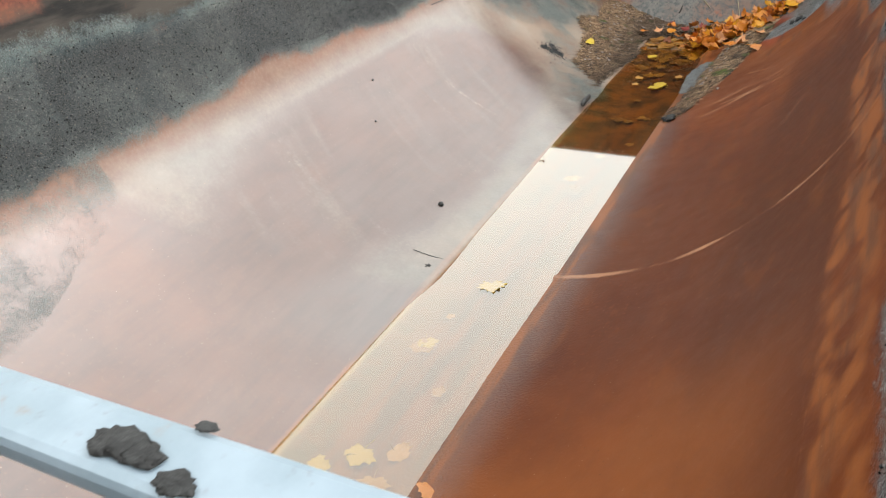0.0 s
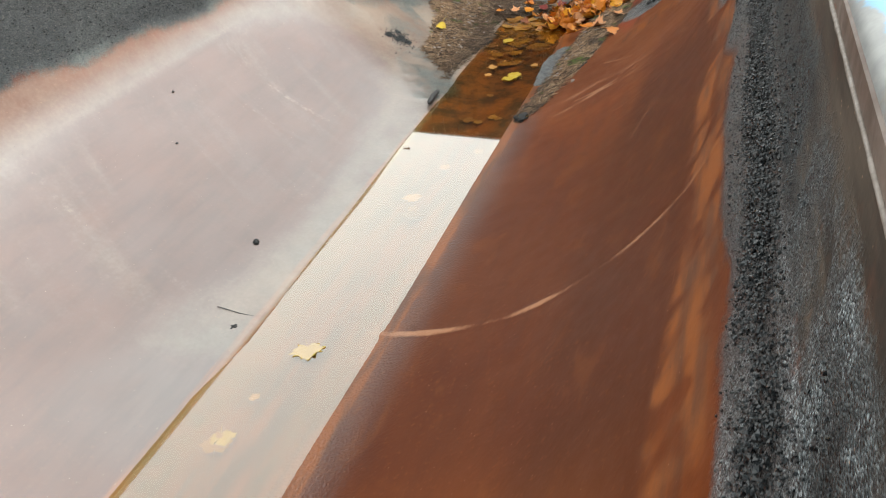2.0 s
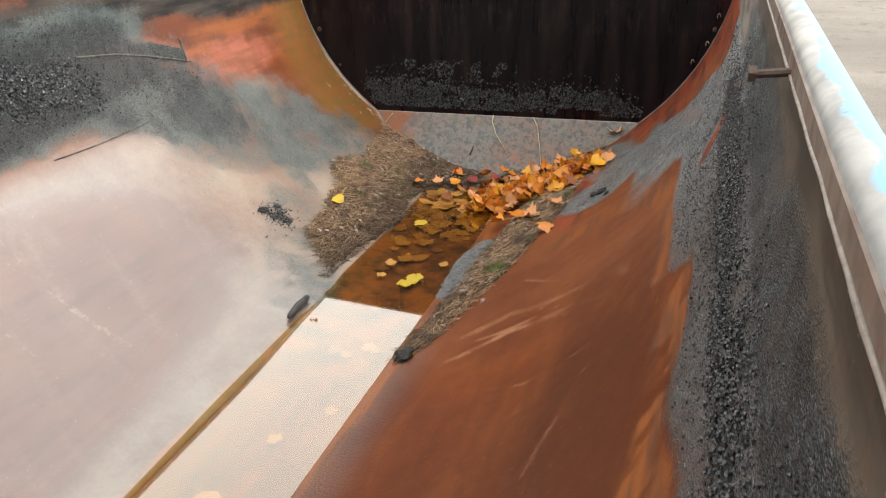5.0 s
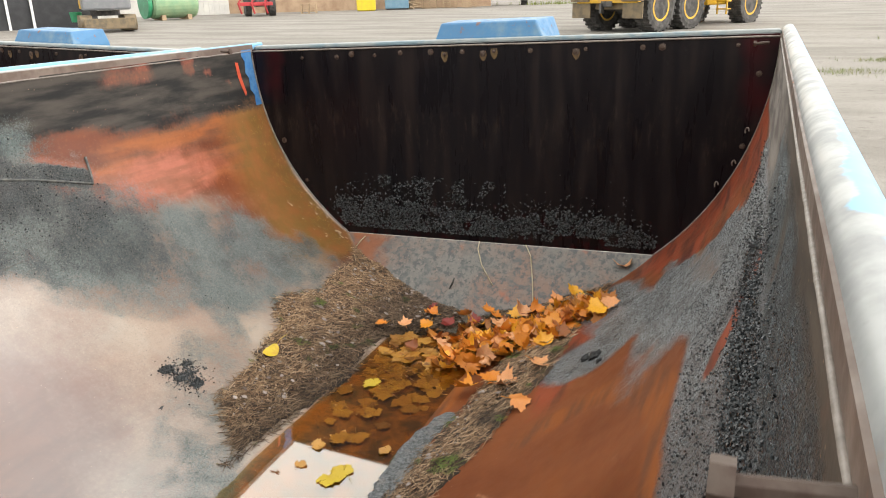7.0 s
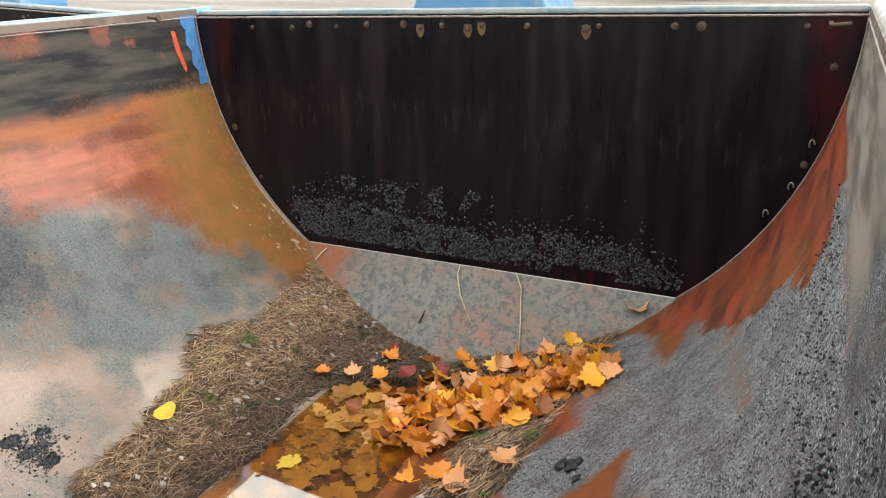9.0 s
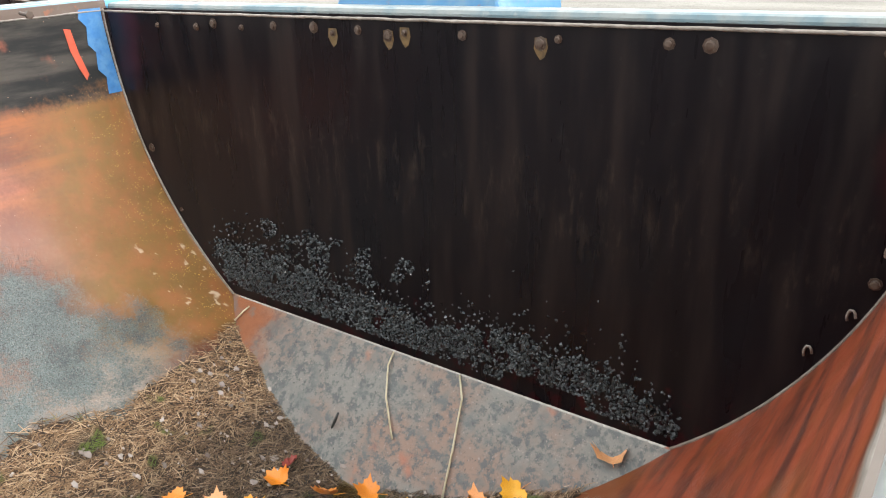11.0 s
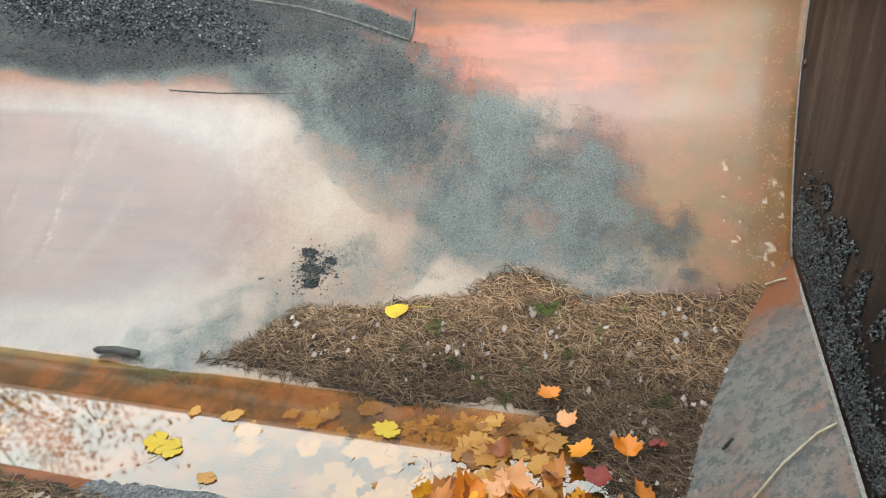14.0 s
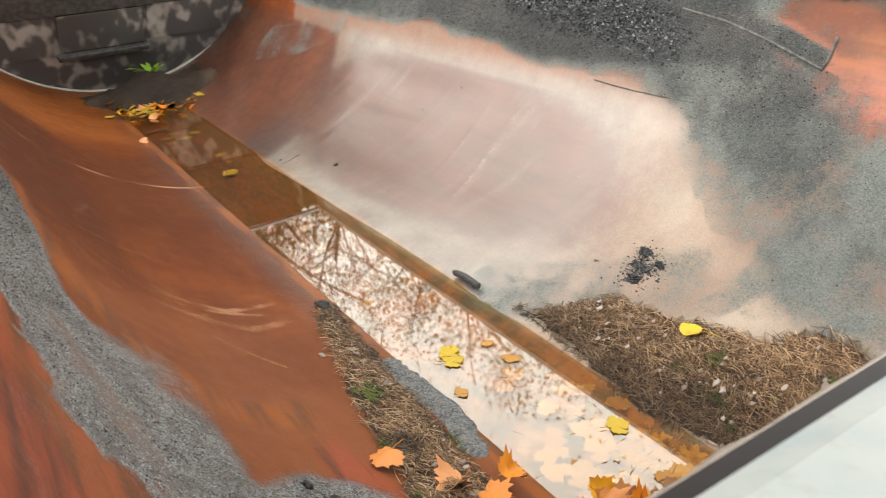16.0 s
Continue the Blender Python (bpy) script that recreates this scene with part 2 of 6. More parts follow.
    grains = m.mix(m.math("POWER", cell, 2.4), m.mix(glint_ends, (0.014, 0.020, 0.024), (0.050, 0.064, 0.073)), m.mix(glint_ends, (0.135, 0.175, 0.195), (0.62, 0.71, 0.75)))
    grains = m.mix(m.span(m.math("ADD", m.math("MULTIPLY", n2, 0.6), m.math("MULTIPLY", n3, 0.4)), 0.46, 0.60, 0, 0.75), grains, m.mix(glint_ends, (0.024, 0.026, 0.027), (0.060, 0.070, 0.074)))
    grains = m.mix(m.span(grit, 0.74, 0.95, 0, 0.85), grains, (0.012, 0.013, 0.014))
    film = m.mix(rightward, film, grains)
    crisp = m.math("ADD", m.math("MULTIPLY", ragged, 0.55), m.math("MULTIPLY", m.math("SUBTRACT", m.noise(190, 3, 0.7), 0.5), 0.55))
    fm = m.span(m.math("ADD", grit, m.math("ADD", crisp, m.math("MULTIPLY", m.math("SUBTRACT", n5, 0.5), 0.7))), 0.04, 0.46)
    fm = m.math("MULTIPLY", fm, m.span(grit, 0.01, 0.10))
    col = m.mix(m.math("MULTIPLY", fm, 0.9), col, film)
    speck = m.math("ADD", m.math("MULTIPLY", m.math("SUBTRACT", fine, 0.5), 1.5), m.math("MULTIPLY", m.math("SUBTRACT", n3, 0.5), 0.8))
    gm = m.span(m.math("ADD", grit, m.math("SUBTRACT", speck, 0.06)), 0.42, 0.74)
    col = m.mix(m.math("MULTIPLY", gm, m.mixf(rightward, 0.75, 0.25)), col, m.mix(cell, (0.016, 0.019, 0.021), (0.075, 0.085, 0.09)))
    salt = m.noise(210, 4, 0.75)
    dusty = m.math("MAXIMUM", m.math("MULTIPLY", pm, m.span(pos.outputs[1], -2.2, -1.5, 0.25, 1.0)), m.math("MULTIPLY", fm, m.span(rightward, 0, 1, 1.0, 0.4)))
    col = m.mix(m.math("MULTIPLY", dusty, m.span(salt, 0.55, 0.68, 0, 0.55)), col, (0.045, 0.052, 0.052))
    col = m.mix(m.math("MULTIPLY", dusty, m.span(salt, 0.45, 0.33, 0, 0.45)), col, (0.42, 0.38, 0.34))
    dots = m.voronoi(95)
    pick = m.t.nodes.new("ShaderNodeSeparateColor")
    m.t.links.new(m.voronoi(95, out="Color"), pick.inputs[0])
    light = m.math("MULTIPLY", m.span(dots, 0.16, 0.08), m.span(pick.outputs[0], 0.93, 0.95))
    dark = m.math("MULTIPLY", m.span(dots, 0.16, 0.08), m.span(pick.outputs[1], 0.95, 0.97))
    col = m.mix(m.math("MULTIPLY", light, 0.7), col, (0.42, 0.27, 0.18))
    col = m.mix(m.math("MULTIPLY", dark, 0.7), col, (0.03, 0.024, 0.02))
    flecks = m.math("MULTIPLY", m.span(m.voronoi(150), 0.34, 0.18), m.span(m.noise(40, 2), 0.50, 0.60))
    flecks = m.math("MULTIPLY", flecks, m.math("MULTIPLY", m.span(pos.outputs[1], -0.26, -0.04), m.math("SUBTRACT", 1.0, rightward)))
    col = m.mix(m.math("MULTIPLY", flecks, m.span(pos.outputs[2], 0.95, 0.7, 0, 0.8)), col, (0.50, 0.31, 0.085))
    sm = m.span(m.math("ADD", scratch, m.math("MULTIPLY", ragged, 0.5)), 0.35, 0.85)
    col = m.mix(m.math("MULTIPLY", sm, 0.9), col, m.mix(rightward, (0.46, 0.36, 0.27), (0.40, 0.20, 0.11)))
    rough = m.mixf(pm, m.span(n2, 0.2, 0.8, 0.34, 0.48), 0.5)
    rough = m.mixf(m.math("MAXIMUM", edge(pink), edge(orange)), rough, 0.5)
    rough = m.mixf(edge(grey, 0.15, 0.9), rough, 0.58)
    rough = m.mixf(fm, rough, m.span(cell, 0, 1, 0.24, 0.5))
    height = m.math("ADD", m.math("MULTIPLY", m.math("MULTIPLY", m.math("MULTIPLY", fm, m.mixf(rightward, 0.7, 1.25)), m.math("SUBTRACT", 1.0, grain)), 1.8), m.math("MULTIPLY", n3, 0.10))
    strip = m.math("MULTIPLY", m.math("MULTIPLY", m.span(pos.outputs[0], 0.13, 0.19), m.span(pos.outputs[0], 0.48, 0.24)), m.span(pos.outputs[1], -1.5, -2.1))
    soft = m.bump(m.math("ADD", m.math("MULTIPLY", n2, 0.3), m.math("MULTIPLY", drag, 0.2)), 0.12, 0.006)
    soft = m.bump(m.math("MULTIPLY", strip, m.noise(130, 2)), 0.55, 0.006, soft)
    normal = m.bump(height, 0.7, 0.006, soft)
    keep = m.math("SUBTRACT", 1.0, m.math("MAXIMUM", m.math("MULTIPLY", pm, 0.55), m.math("MULTIPLY", fm, m.mixf(rightward, 0.7, 1.0))))
    m.put(m.bsdf.inputs["Coat Weight"], m.math("MULTIPLY", polish, keep))
    m.put(m.bsdf.inputs["Coat IOR"], 2.5)
    m.put(m.bsdf.inputs["Coat Roughness"], m.span(n2, 0.25, 0.75, 0.10, 0.20))
    m.put(m.bsdf.inputs["Coat Normal"], soft)
    m.put(m.bsdf.inputs["Specular IOR Level"], m.mixf(edge(grey, 0.15, 0.9), m.mixf(fm, m.mixf(rightward, 0.45, 0.17), m.mixf(rightward, 0.22, 0.8)), 0.14))
    return m.done(col, rough, normal)


def steel_paint(name, paint, worn, rust, amount=0.5, rough=0.45):
    m = Mat(name, rough)
    n1, n2, n3 = m.noise(3.5, 5), m.noise(22, 5), m.noise(110, 3)
    col = m.mix(m.span(m.math("ADD", m.math("MULTIPLY", n1, 0.7), m.math("MULTIPLY", n2, 0.3)), amount - 0.06, amount + 0.06), worn, paint)
    col = m.mix(m.span(n2, 0.63, 0.72, 0, 0.8), col, rust)
    col = m.mix(m.span(n3, 0.55, 0.8, 0, 0.35), col, (0.12, 0.11, 0.10))
    return m.done(col, m.span(n2, 0.3, 0.7, rough - 0.1, rough + 0.15), m.bump(n2, 0.2, 0.003))


M_LINER = liner_material()
M_BLUE = steel_paint("worn_blue_paint", (0.045, 0.16, 0.31), (0.10, 0.20, 0.29), (0.20, 0.09, 0.04), 0.42)
def rail_material():
    """Chalky white worn steel on the inner half, sky-blue paint left on the outer half."""
    m = Mat("rail_pale_blue_paint", 0.4)
    n1, n2, n3 = m.noise(2.6, 5), m.noise(18, 5), m.noise(120, 3)
    pos = m.t.nodes.new("ShaderNodeSeparateXYZ")
    m.t.links.new(m.co, pos.inputs[0])
    out = m.math("ADD", m.math("SUBTRACT", m.math("ABSOLUTE", pos.outputs[0]), 1.204), m.math("MULTIPLY", m.math("SUBTRACT", m.math("ADD", m.math("MULTIPLY", n1, 0.7), m.math("MULTIPLY", n2, 0.3)), 0.5), 0.13))
    front = m.span(pos.outputs[1], -3.2, -2.2, 0.010, -0.004)
    out = m.math("MAXIMUM", m.math("ADD", out, front), m.math("MULTIPLY", m.span(pos.outputs[1], -5.35, -5.45, -0.04, 0.0), 1.0))
    blue = m.math("MULTIPLY", m.span(out, -0.002, 0.004), m.span(n1, 0.28, 0.36))
    col = m.mix(m.span(n2, 0.35, 0.65), (0.31, 0.325, 0.325), (0.22, 0.232, 0.235))
    col = m.mix(blue, col, m.mix(m.span(n2, 0.3, 0.7), (0.12, 0.36, 0.62), (0.20, 0.43, 0.62)))
    col = m.mix(m.span(n2, 0.64, 0.72, 0, 0.7), col, (0.23, 0.20, 0.17))
    col = m.mix(m.span(n3, 0.6, 0.8, 0, 0.3), col, (0.14, 0.13, 0.12))
    return m.done(col, m.span(n2, 0.3, 0.7, 0.3, 0.5), m.bump(n2, 0.15, 0.003))


M_RAIL = rail_material()
M_RAILGREY = steel_paint("rail_grey_paint", (0.11, 0.17, 0.20), (0.20, 0.225, 0.225), (0.22, 0.24, 0.24), 0.5, 0.4)
M_BAND = steel_paint("rail_inner_brown_steel", (0.10, 0.07, 0.055), (0.15, 0.115, 0.095), (0.22, 0.08, 0.04), 0.5, 0.5)
M_WELD = varied("weld_bead", (0.17, 0.145, 0.125), (0.25, 0.22, 0.195), 30, 0.45, 0.0, 0.4, 90)
M_OUT = steel_paint("body_outside_blue", (0.05, 0.16, 0.34), (0.10, 0.20, 0.33), (0.20, 0.08, 0.03), 0.4)

# ---------------------------------------------------------------- the tipper body
XC, ZC, R = -0.003, 1.162, 1.181
AXIS_X, AXIS_Z = 0.015, 1.153  # where the angles on the liner are counted from
LEAN = radians(1.5)
Y_FRONT, Y_BACK = 0.022, -6.4
RAIL_TOP = 0.0035


def pipe_xz(theta, r):
    """x and z on the pipe of radius r, on the line at theta degrees from straight down."""
    a = np.radians(theta)
    dx, dz = np.sin(a), -np.cos(a)
    ox, oz = AXIS_X - XC, AXIS_Z - ZC
    b = ox * dx + oz * dz
    s = -b + np.sqrt(b * b - (ox * ox + oz * oz - r * r))
    return AXIS_X + s * dx, AXIS_Z + s * dz


def flare(y, theta):
    """How far the far wall bulges out towards the front."""
    return 0.040 * ramp(np.asarray(y, float), -1.1, -0.1) * ramp(np.asarray(theta, float), -22, -72)


def shell(theta, y, r=R):
    """A point of the half pipe; theta in degrees from straight down, right positive."""
    x, z = pipe_xz(theta, r + float(flare(y, theta)))
    return (float(x), y, float(z))


BODY = Matrix.Translation((XC, 0, ZC)) @ Matrix.Rotation(-LEAN, 4, "Y")  # x across, y along, z up from the rim's line


def back_y(z):
    """The tailgate slants: its top stands further in than its foot."""
    return Y_BACK + 0.72 * z


def blob(y, th, cy, ct, ry, rt):
    return 1 - np.sqrt(((y - cy) / ry) ** 2 + ((th - ct) / rt) ** 2)


def bandmask(y, th, line, half):
    """1 on a broken line of (y, theta) points, 0 at half degrees off; y counts 49 degrees a metre."""
    best = np.full_like(y, 1e9)
    for (y0, t0), (y1, t1) in zip(line, line[1:]):
        ax, ay, bx, by = y0 * 49, t0, y1 * 49, t1
        px, py = y * 49 - ax, th - ay
        dx, dy = bx - ax, by - ay
        k = np.clip((px * dx + py * dy) / (dx * dx + dy * dy), 0, 1)
        best = np.minimum(best, np.hypot(px - k * dx, py - k * dy))
    return 1 - best / half


def wear(y, th):
    """The masks of the liner's wear at y (metres) and th (degrees)."""
    w = vnoise(y * 1.6, th / 30, 3)
    f = vnoise(y * 7, th / 7, 5)
    g = vnoise(y * 20, th / 2.5, 8, 3)
    yy, tt = y + 0.10 * w, th + 5 * vnoise(y * 1.3 + 9, th / 28, 11)
    left, right = ramp(th, -2, -8), ramp(th, 2, 8)
    # bitumen grit
    grit = np.zeros_like(y)
    top_l = ramp(tt, -61, -66) * ramp(tt, -84, -77) * ramp(yy, -1.25, -1.6)
    grit = np.maximum(grit, left * top_l * (0.75 + 0.35 * w))
    arm = bandmask(yy, th + 3 * w, [(-1.75, -72), (-1.36, -63), (-1.20, -57)], 13)
    grit = np.maximum(grit, left * np.clip(arm * 1.3, 0, 0.62) * (0.8 + 0.4 * f))
    arm2 = bandmask(yy, th + 3 * w, [(-1.36, -63), (-1.08, -53), (-0.86, -47), (-0.65, -45)], 16)
    grit = np.maximum(grit, left * np.clip(arm2 * 1.1, 0, 0.40) * (0.85 + 0.6 * f))
    arm = np.maximum(arm, arm2)
    fan = bandmask(yy, th, [(-1.05, -50), (-0.75, -45), (-0.55, -40), (-0.42, -34)], 13)
    grit = np.maximum(grit, left * np.clip(fan, 0, 0.36) * (0.75 + 0.7 * f))
    spots = np.clip(vnoise(y * 11, th / 4.5, 15, 3) * 3 - 0.3, 0, 1)
    grit = np.maximum(grit, left * 0.42 * spots * ramp(th, -48, -42) * ramp(th, -30, -33) * ramp(y, -1.15, -0.9) * ramp(y, -0.15, -0.3))
    low = bandmask(yy, th, [(-1.75, -15), (-1.45, -24), (-1.2, -34), (-1.05, -44)], 8)
    grit = np.maximum(grit, left * np.clip(low, 0, 0.26) * (0.7 + 0.8 * f))
    grit = np.maximum(grit, left * np.clip(bandmask(yy, tt, [(-5.2, -46), (-4.75, -54), (-4.4, -60)], 7) * 1.4, 0, 0.14))
    grit = np.maximum(grit, right * ramp(tt, 66.5, 73) * ramp(th, 83, 78) * (0.72 + 0.4 * w) * ramp(y, -0.6, -1.1))
    grit = np.maximum(grit, right * np.clip(bandmask(y, th, [(-6.5, 77), (-0.5, 78)], 5), 0, 1) * 1.1 * ramp(y, -1.3, -2.3))
    hook = bandmask(yy, tt, [(-2.3, 71), (-1.42, 67), (-0.97, 56), (-0.76, 44), (-0.92, 34)], 10)
    grit = np.maximum(grit, right * np.clip(hook * 1.4, 0, 0.72))
    grit = np.maximum(grit, right * np.clip(blob(yy, tt, -0.75, 55, 0.42, 17) * 1.6, 0, 0.75))
    grit = np.where(th > 0, grit * ramp(grit, 0.02, 0.5), grit)
    tar = left * np.clip(bandmask(yy, th, [(-1.80, -70.5), (-2.05, -72.5), (-2.35, -73.5), (-2.7, -75)], 6.5) * 1.8, 0, 1) * (0.85 + 0.5 * f)
    grit = np.maximum(grit, tar)
    grit = np.maximum(grit, right * np.clip(bandmask(yy, th, [(-0.80, 44), (-0.55, 37), (-0.36, 32)], 9) * 1.5, 0, 0.62) * (0.75 + 0.8 * f))
    # the bare red wedge next to the front board, the grit ending at its slanting edge
    brink = np.interp(th, [38, 45, 57, 63, 69, 73, 77], [-0.20, -0.36, -0.72, -0.81, -0.91, -1.02, -1.05])
    wedge = right * ramp(y + 0.10 * f + 0.10 * g, brink - 0.04, brink + 0.06) * ramp(th, 35, 39) * ramp(th, 80, 76)
    tongue = right * np.clip(bandmask(y + 0.04 * f, th + 3 * g, [(-0.70, 57), (-0.95, 60), (-1.22, 64.5)], 4.0) * 1.3, 0, 1)
    spill = right * ramp(y, -1.55, -1.2) * ramp(th, 44, 50) * ramp(th, 78, 75) * (0.52 + 0.4 * f)
    grit = np.maximum(grit, spill) * (1 - 0.92 * wedge) * (1 - 0.6 * tongue)
    slab = left * np.clip(bandmask(y, th + 0.6 * f, [(-1.72, -76.2), (-1.50, -74.6), (-1.33, -72.6), (-1.20, -70.6)], 2.1) * 4, 0, 1)
    grit = np.maximum(grit, slab * 0.62)
    grit = np.maximum(grit, left * np.clip(blob(y + 0.05 * f, th + 2 * g, -1.13, -66.6, 0.05, 2.0) * 1.2 + 0.8 * g - 0.1, 0, 0.4))
    # a flake gone from the coat of grit, with its black broken lip
    flake = right * np.clip(bandmask(y, th + 0.6 * f, [(-1.88, 69.6), (-1.875, 73), (-1.86, 76.8)], 3.3) * 3, 0, 1) * ramp(y, -1.77, -1.81)
    lip = right * np.clip(bandmask(y, th + 0.5 * f, [(-1.765, 68.6), (-1.775, 72), (-1.82, 77)], 1.3) * 2, 0, 1)
    grit = np.maximum(grit * (1 - flake), lip)
    grit = np.maximum(grit, right * ramp(th, 76, 79) * ramp(th, 89, 85) * ramp(y, -1.35, -1.95) * (0.55 + 0.6 * f) * (1 - flake))
    grit = np.maximum(grit, right * ramp(th, 78, 80) * ramp(th, 87, 83) * ramp(y, -2.1, -2.8) * ramp(y, -4.7, -4.0) * (0.42 + 0.6 * f))
    # bare polish of the slide on the far wall
    streak = vnoise(y * 9 + 0.06 * th, th / 30, 13, 3)
    oval = ramp(blob(y, th, -2.92, -38, 1.45, 23) + 0.12 * f + 0.08 * w, -0.04, 0.30)
    # edge of the tailgate's reflection on the wall, painted as a colour limit
    end = np.interp(th, (-64, -57, -38, -14, -9), (-4.45, -4.34, -4.03, -3.85, -3.82)) + 0.05 * f
    polish = left * ramp(th, -9.6, -10.6) * ramp(th, -63, -56) * ramp(y, -1.35, -1.9) * (0.92 + 0.1 * f) * (1 - 0.26 * oval)
    polish = np.maximum(polish, left * ramp(th, -9.6, -10.6) * ramp(th, -80, -70) * ramp(y, -1.9, -1.35) * (0.04 + 0.09 * ramp(y, -1.0, -0.6) * ramp(th, -66, -56)))
    polish = np.maximum(polish, right * ramp(th, 66, 58) * ramp(y, -1.1, -1.5) * (0.02 + 0.36 * ramp(th, 19, 11)))
    polish = np.maximum(polish, ramp(np.abs(th), 10, 8) * 0.05)
    # dust film, cut off where the tailgate's reflection would begin
    ring = left * ramp(th, -65, -58) * ramp(th, -9.8, -10.8) * ramp(y - end, -0.06, 0.10) * ramp(y, -0.1, -0.5)
    pale = ring * (1 - oval) * (0.50 + 0.22 * ramp(y, -1.9, -1.3) + 0.22 * f + 0.12 * w)
    pale = np.maximum(pale, ring * oval * np.clip(0.10 + 0.35 * streak, 0, 0.4))
    pale = pale * (1 - 0.8 * left * ramp(y, -0.85, -0.45) * ramp(th, -36, -42))
    pale = np.maximum(pale, left * np.clip(bandmask(yy, th, [(-5.0, -63), (-3.6, -61), (-2.2, -61), (-1.7, -57)], 6) * 1.4, 0, 0.42))
    pale = np.maximum(pale, left * np.clip(bandmask(y, th + 1.5 * f, [(-1.12, -60.0), (-0.85, -59.5), (-0.66, -57.5)], 2.2), 0, 0.5))
    pale = pale * (1 - 0.3 * np.clip(arm, 0, 1))
    # old paint and bright rust by the front
    pink = left * np.clip(blob(yy, th, -0.86, -66.5, 0.60, 7.5) * 1.7, 0, 0.95) * (0.8 + 0.3 * g)
    rim = left * np.clip(bandmask(y, th + 0.6 * f, [(-1.72, -76.2), (-1.50, -74.6), (-1.33, -72.6), (-1.20, -70.6)], 3.6) * 3, 0, 1) * (1 - slab)
    pink = np.maximum(pink, 0.6 * rim)
    pink = np.maximum(pink, left * ramp(th, -83.5, -86) * np.clip(vnoise(y * 2.2, th / 60, 21) * 3 - 0.2, 0, 0.5))
    pink = np.maximum(pink, left * np.clip(bandmask(yy, th + 2 * f, [(-0.62, -87), (-0.34, -85), (-0.20, -82)], 2.6) * 0.6 + 1.2 * f + 0.6 * g - 0.25, 0, 0.45))
    orange = left * ramp(y, -1.5, -1.0) * ramp(th, -60, -67) * ramp(th, -82, -78) * (0.60 + 0.75 * vnoise(y * 1.5, th / 2.2, 31))
    orange = np.maximum(orange, left * np.clip(blob(y, th + 2 * f, -0.57, -36.5, 0.13, 5) * 2, 0, 0.6))
    orange = np.maximum(orange, left * np.clip(bandmask(yy, th, [(-5.2, -60.5), (-3.6, -58.5), (-2.1, -58.5)], 3), 0, 0.06))
    orange = np.maximum(orange, left * ramp(y, -0.34, -0.16) * ramp(th, -46, -58) * 0.4)
    orange = np.maximum(orange, right * ramp(th, 59.5 + 2.5 * w, 64.0 + 2.5 * w) * ramp(th, 73, 66) * ramp(y, -1.7, -2.2) * (0.66 + 0.9 * g + 0.4 * f))
    orange = np.maximum(orange, right * np.clip(bandmask(yy, th, [(-2.3, 63), (-1.75, 60), (-1.45, 53), (-1.3, 44), (-1.35, 32)], 5) * 1.2, 0, 0.65))
    orange = np.maximum(orange, np.clip(1.0 - np.abs(np.abs(th) - 11.5) / 4.5, 0, 1) * right * 0.42)
    orange = np.maximum(orange, ramp(np.abs(th), 12.5, 11) * 0.95)
    red = np.zeros_like(y)
    orange = np.maximum(orange, 0.35 * flake)
    olive = left * ramp(y + 0.006 * (th + 75), -0.48, -0.16) * ramp(th, -31, -36) * ramp(th, -84, -77) * (0.9 + 0.25 * f)
    olive = np.maximum(olive, right * np.clip(blob(yy, tt, -0.90, 55, 0.16, 12), 0, 0.4))
    olive = np.maximum(olive, right * np.clip(bandmask(yy, tt, [(-1.5, 70), (-0.9, 66), (-0.55, 62)], 8), 0, 0.4))
    olive = np.maximum(olive, 0.7 * tongue)
    olive = np.maximum(olive, ramp(np.abs(th), 9.5, 7) * np.clip(0.3 + vnoise(y * 1.1, th / 14, 41), 0, 0.75))
    olive = np.maximum(olive, left * ramp(th + 0.5 * f, -11.0, -10.2) * 0.85)
    red = np.maximum(red, 0.9 * flake)
    red = np.maximum(red, right * ramp(y, -1.5, -0.5) * ramp(th, 69, 73) * ramp(th, 82, 79) * 0.8)
    red = np.maximum(red, wedge * (0.85 + 0.4 * g))
    red = np.maximum(red, left * np.clip(blob(y, th, -1.18, -85, 0.035, 3) + 0.9 * g, 0, 0.8))
    red = np.maximum(red, right * np.clip(bandmask(y, th + 1.2 * f, [(-1.75, 73.5), (-1.2, 74), (-0.7, 72)], 3.2) * 0.7 + 0.7 * g - 0.1, 0, 0.4) * ramp(y, -0.55, -0.95))
    red = np.maximum(red, right * np.clip(blob(yy, th, -0.85, 31, 0.5, 6) * 2, 0, 0.8))
    grey = left * ramp(th + 5 * vnoise(y * 1.6, th / 9, 45, 3), -74.5, -79.5) * (1.15 + 0.3 * w)
    grey = np.maximum(grey, right * ramp(th, 79, 81.5) * (0.95 + 0.3 * g))
    scratch = np.zeros_like(y)
    scratch = np.maximum(scratch, right * 0.55 * np.clip(1.2 - np.abs(th - 61.2 - 0.8 * w) / 0.4, 0, 1) * np.clip(0.4 + 1.4 * vnoise(y * 6, th * 0, 51, 2), 0, 1) * ramp(y, -1.9, -2.4))
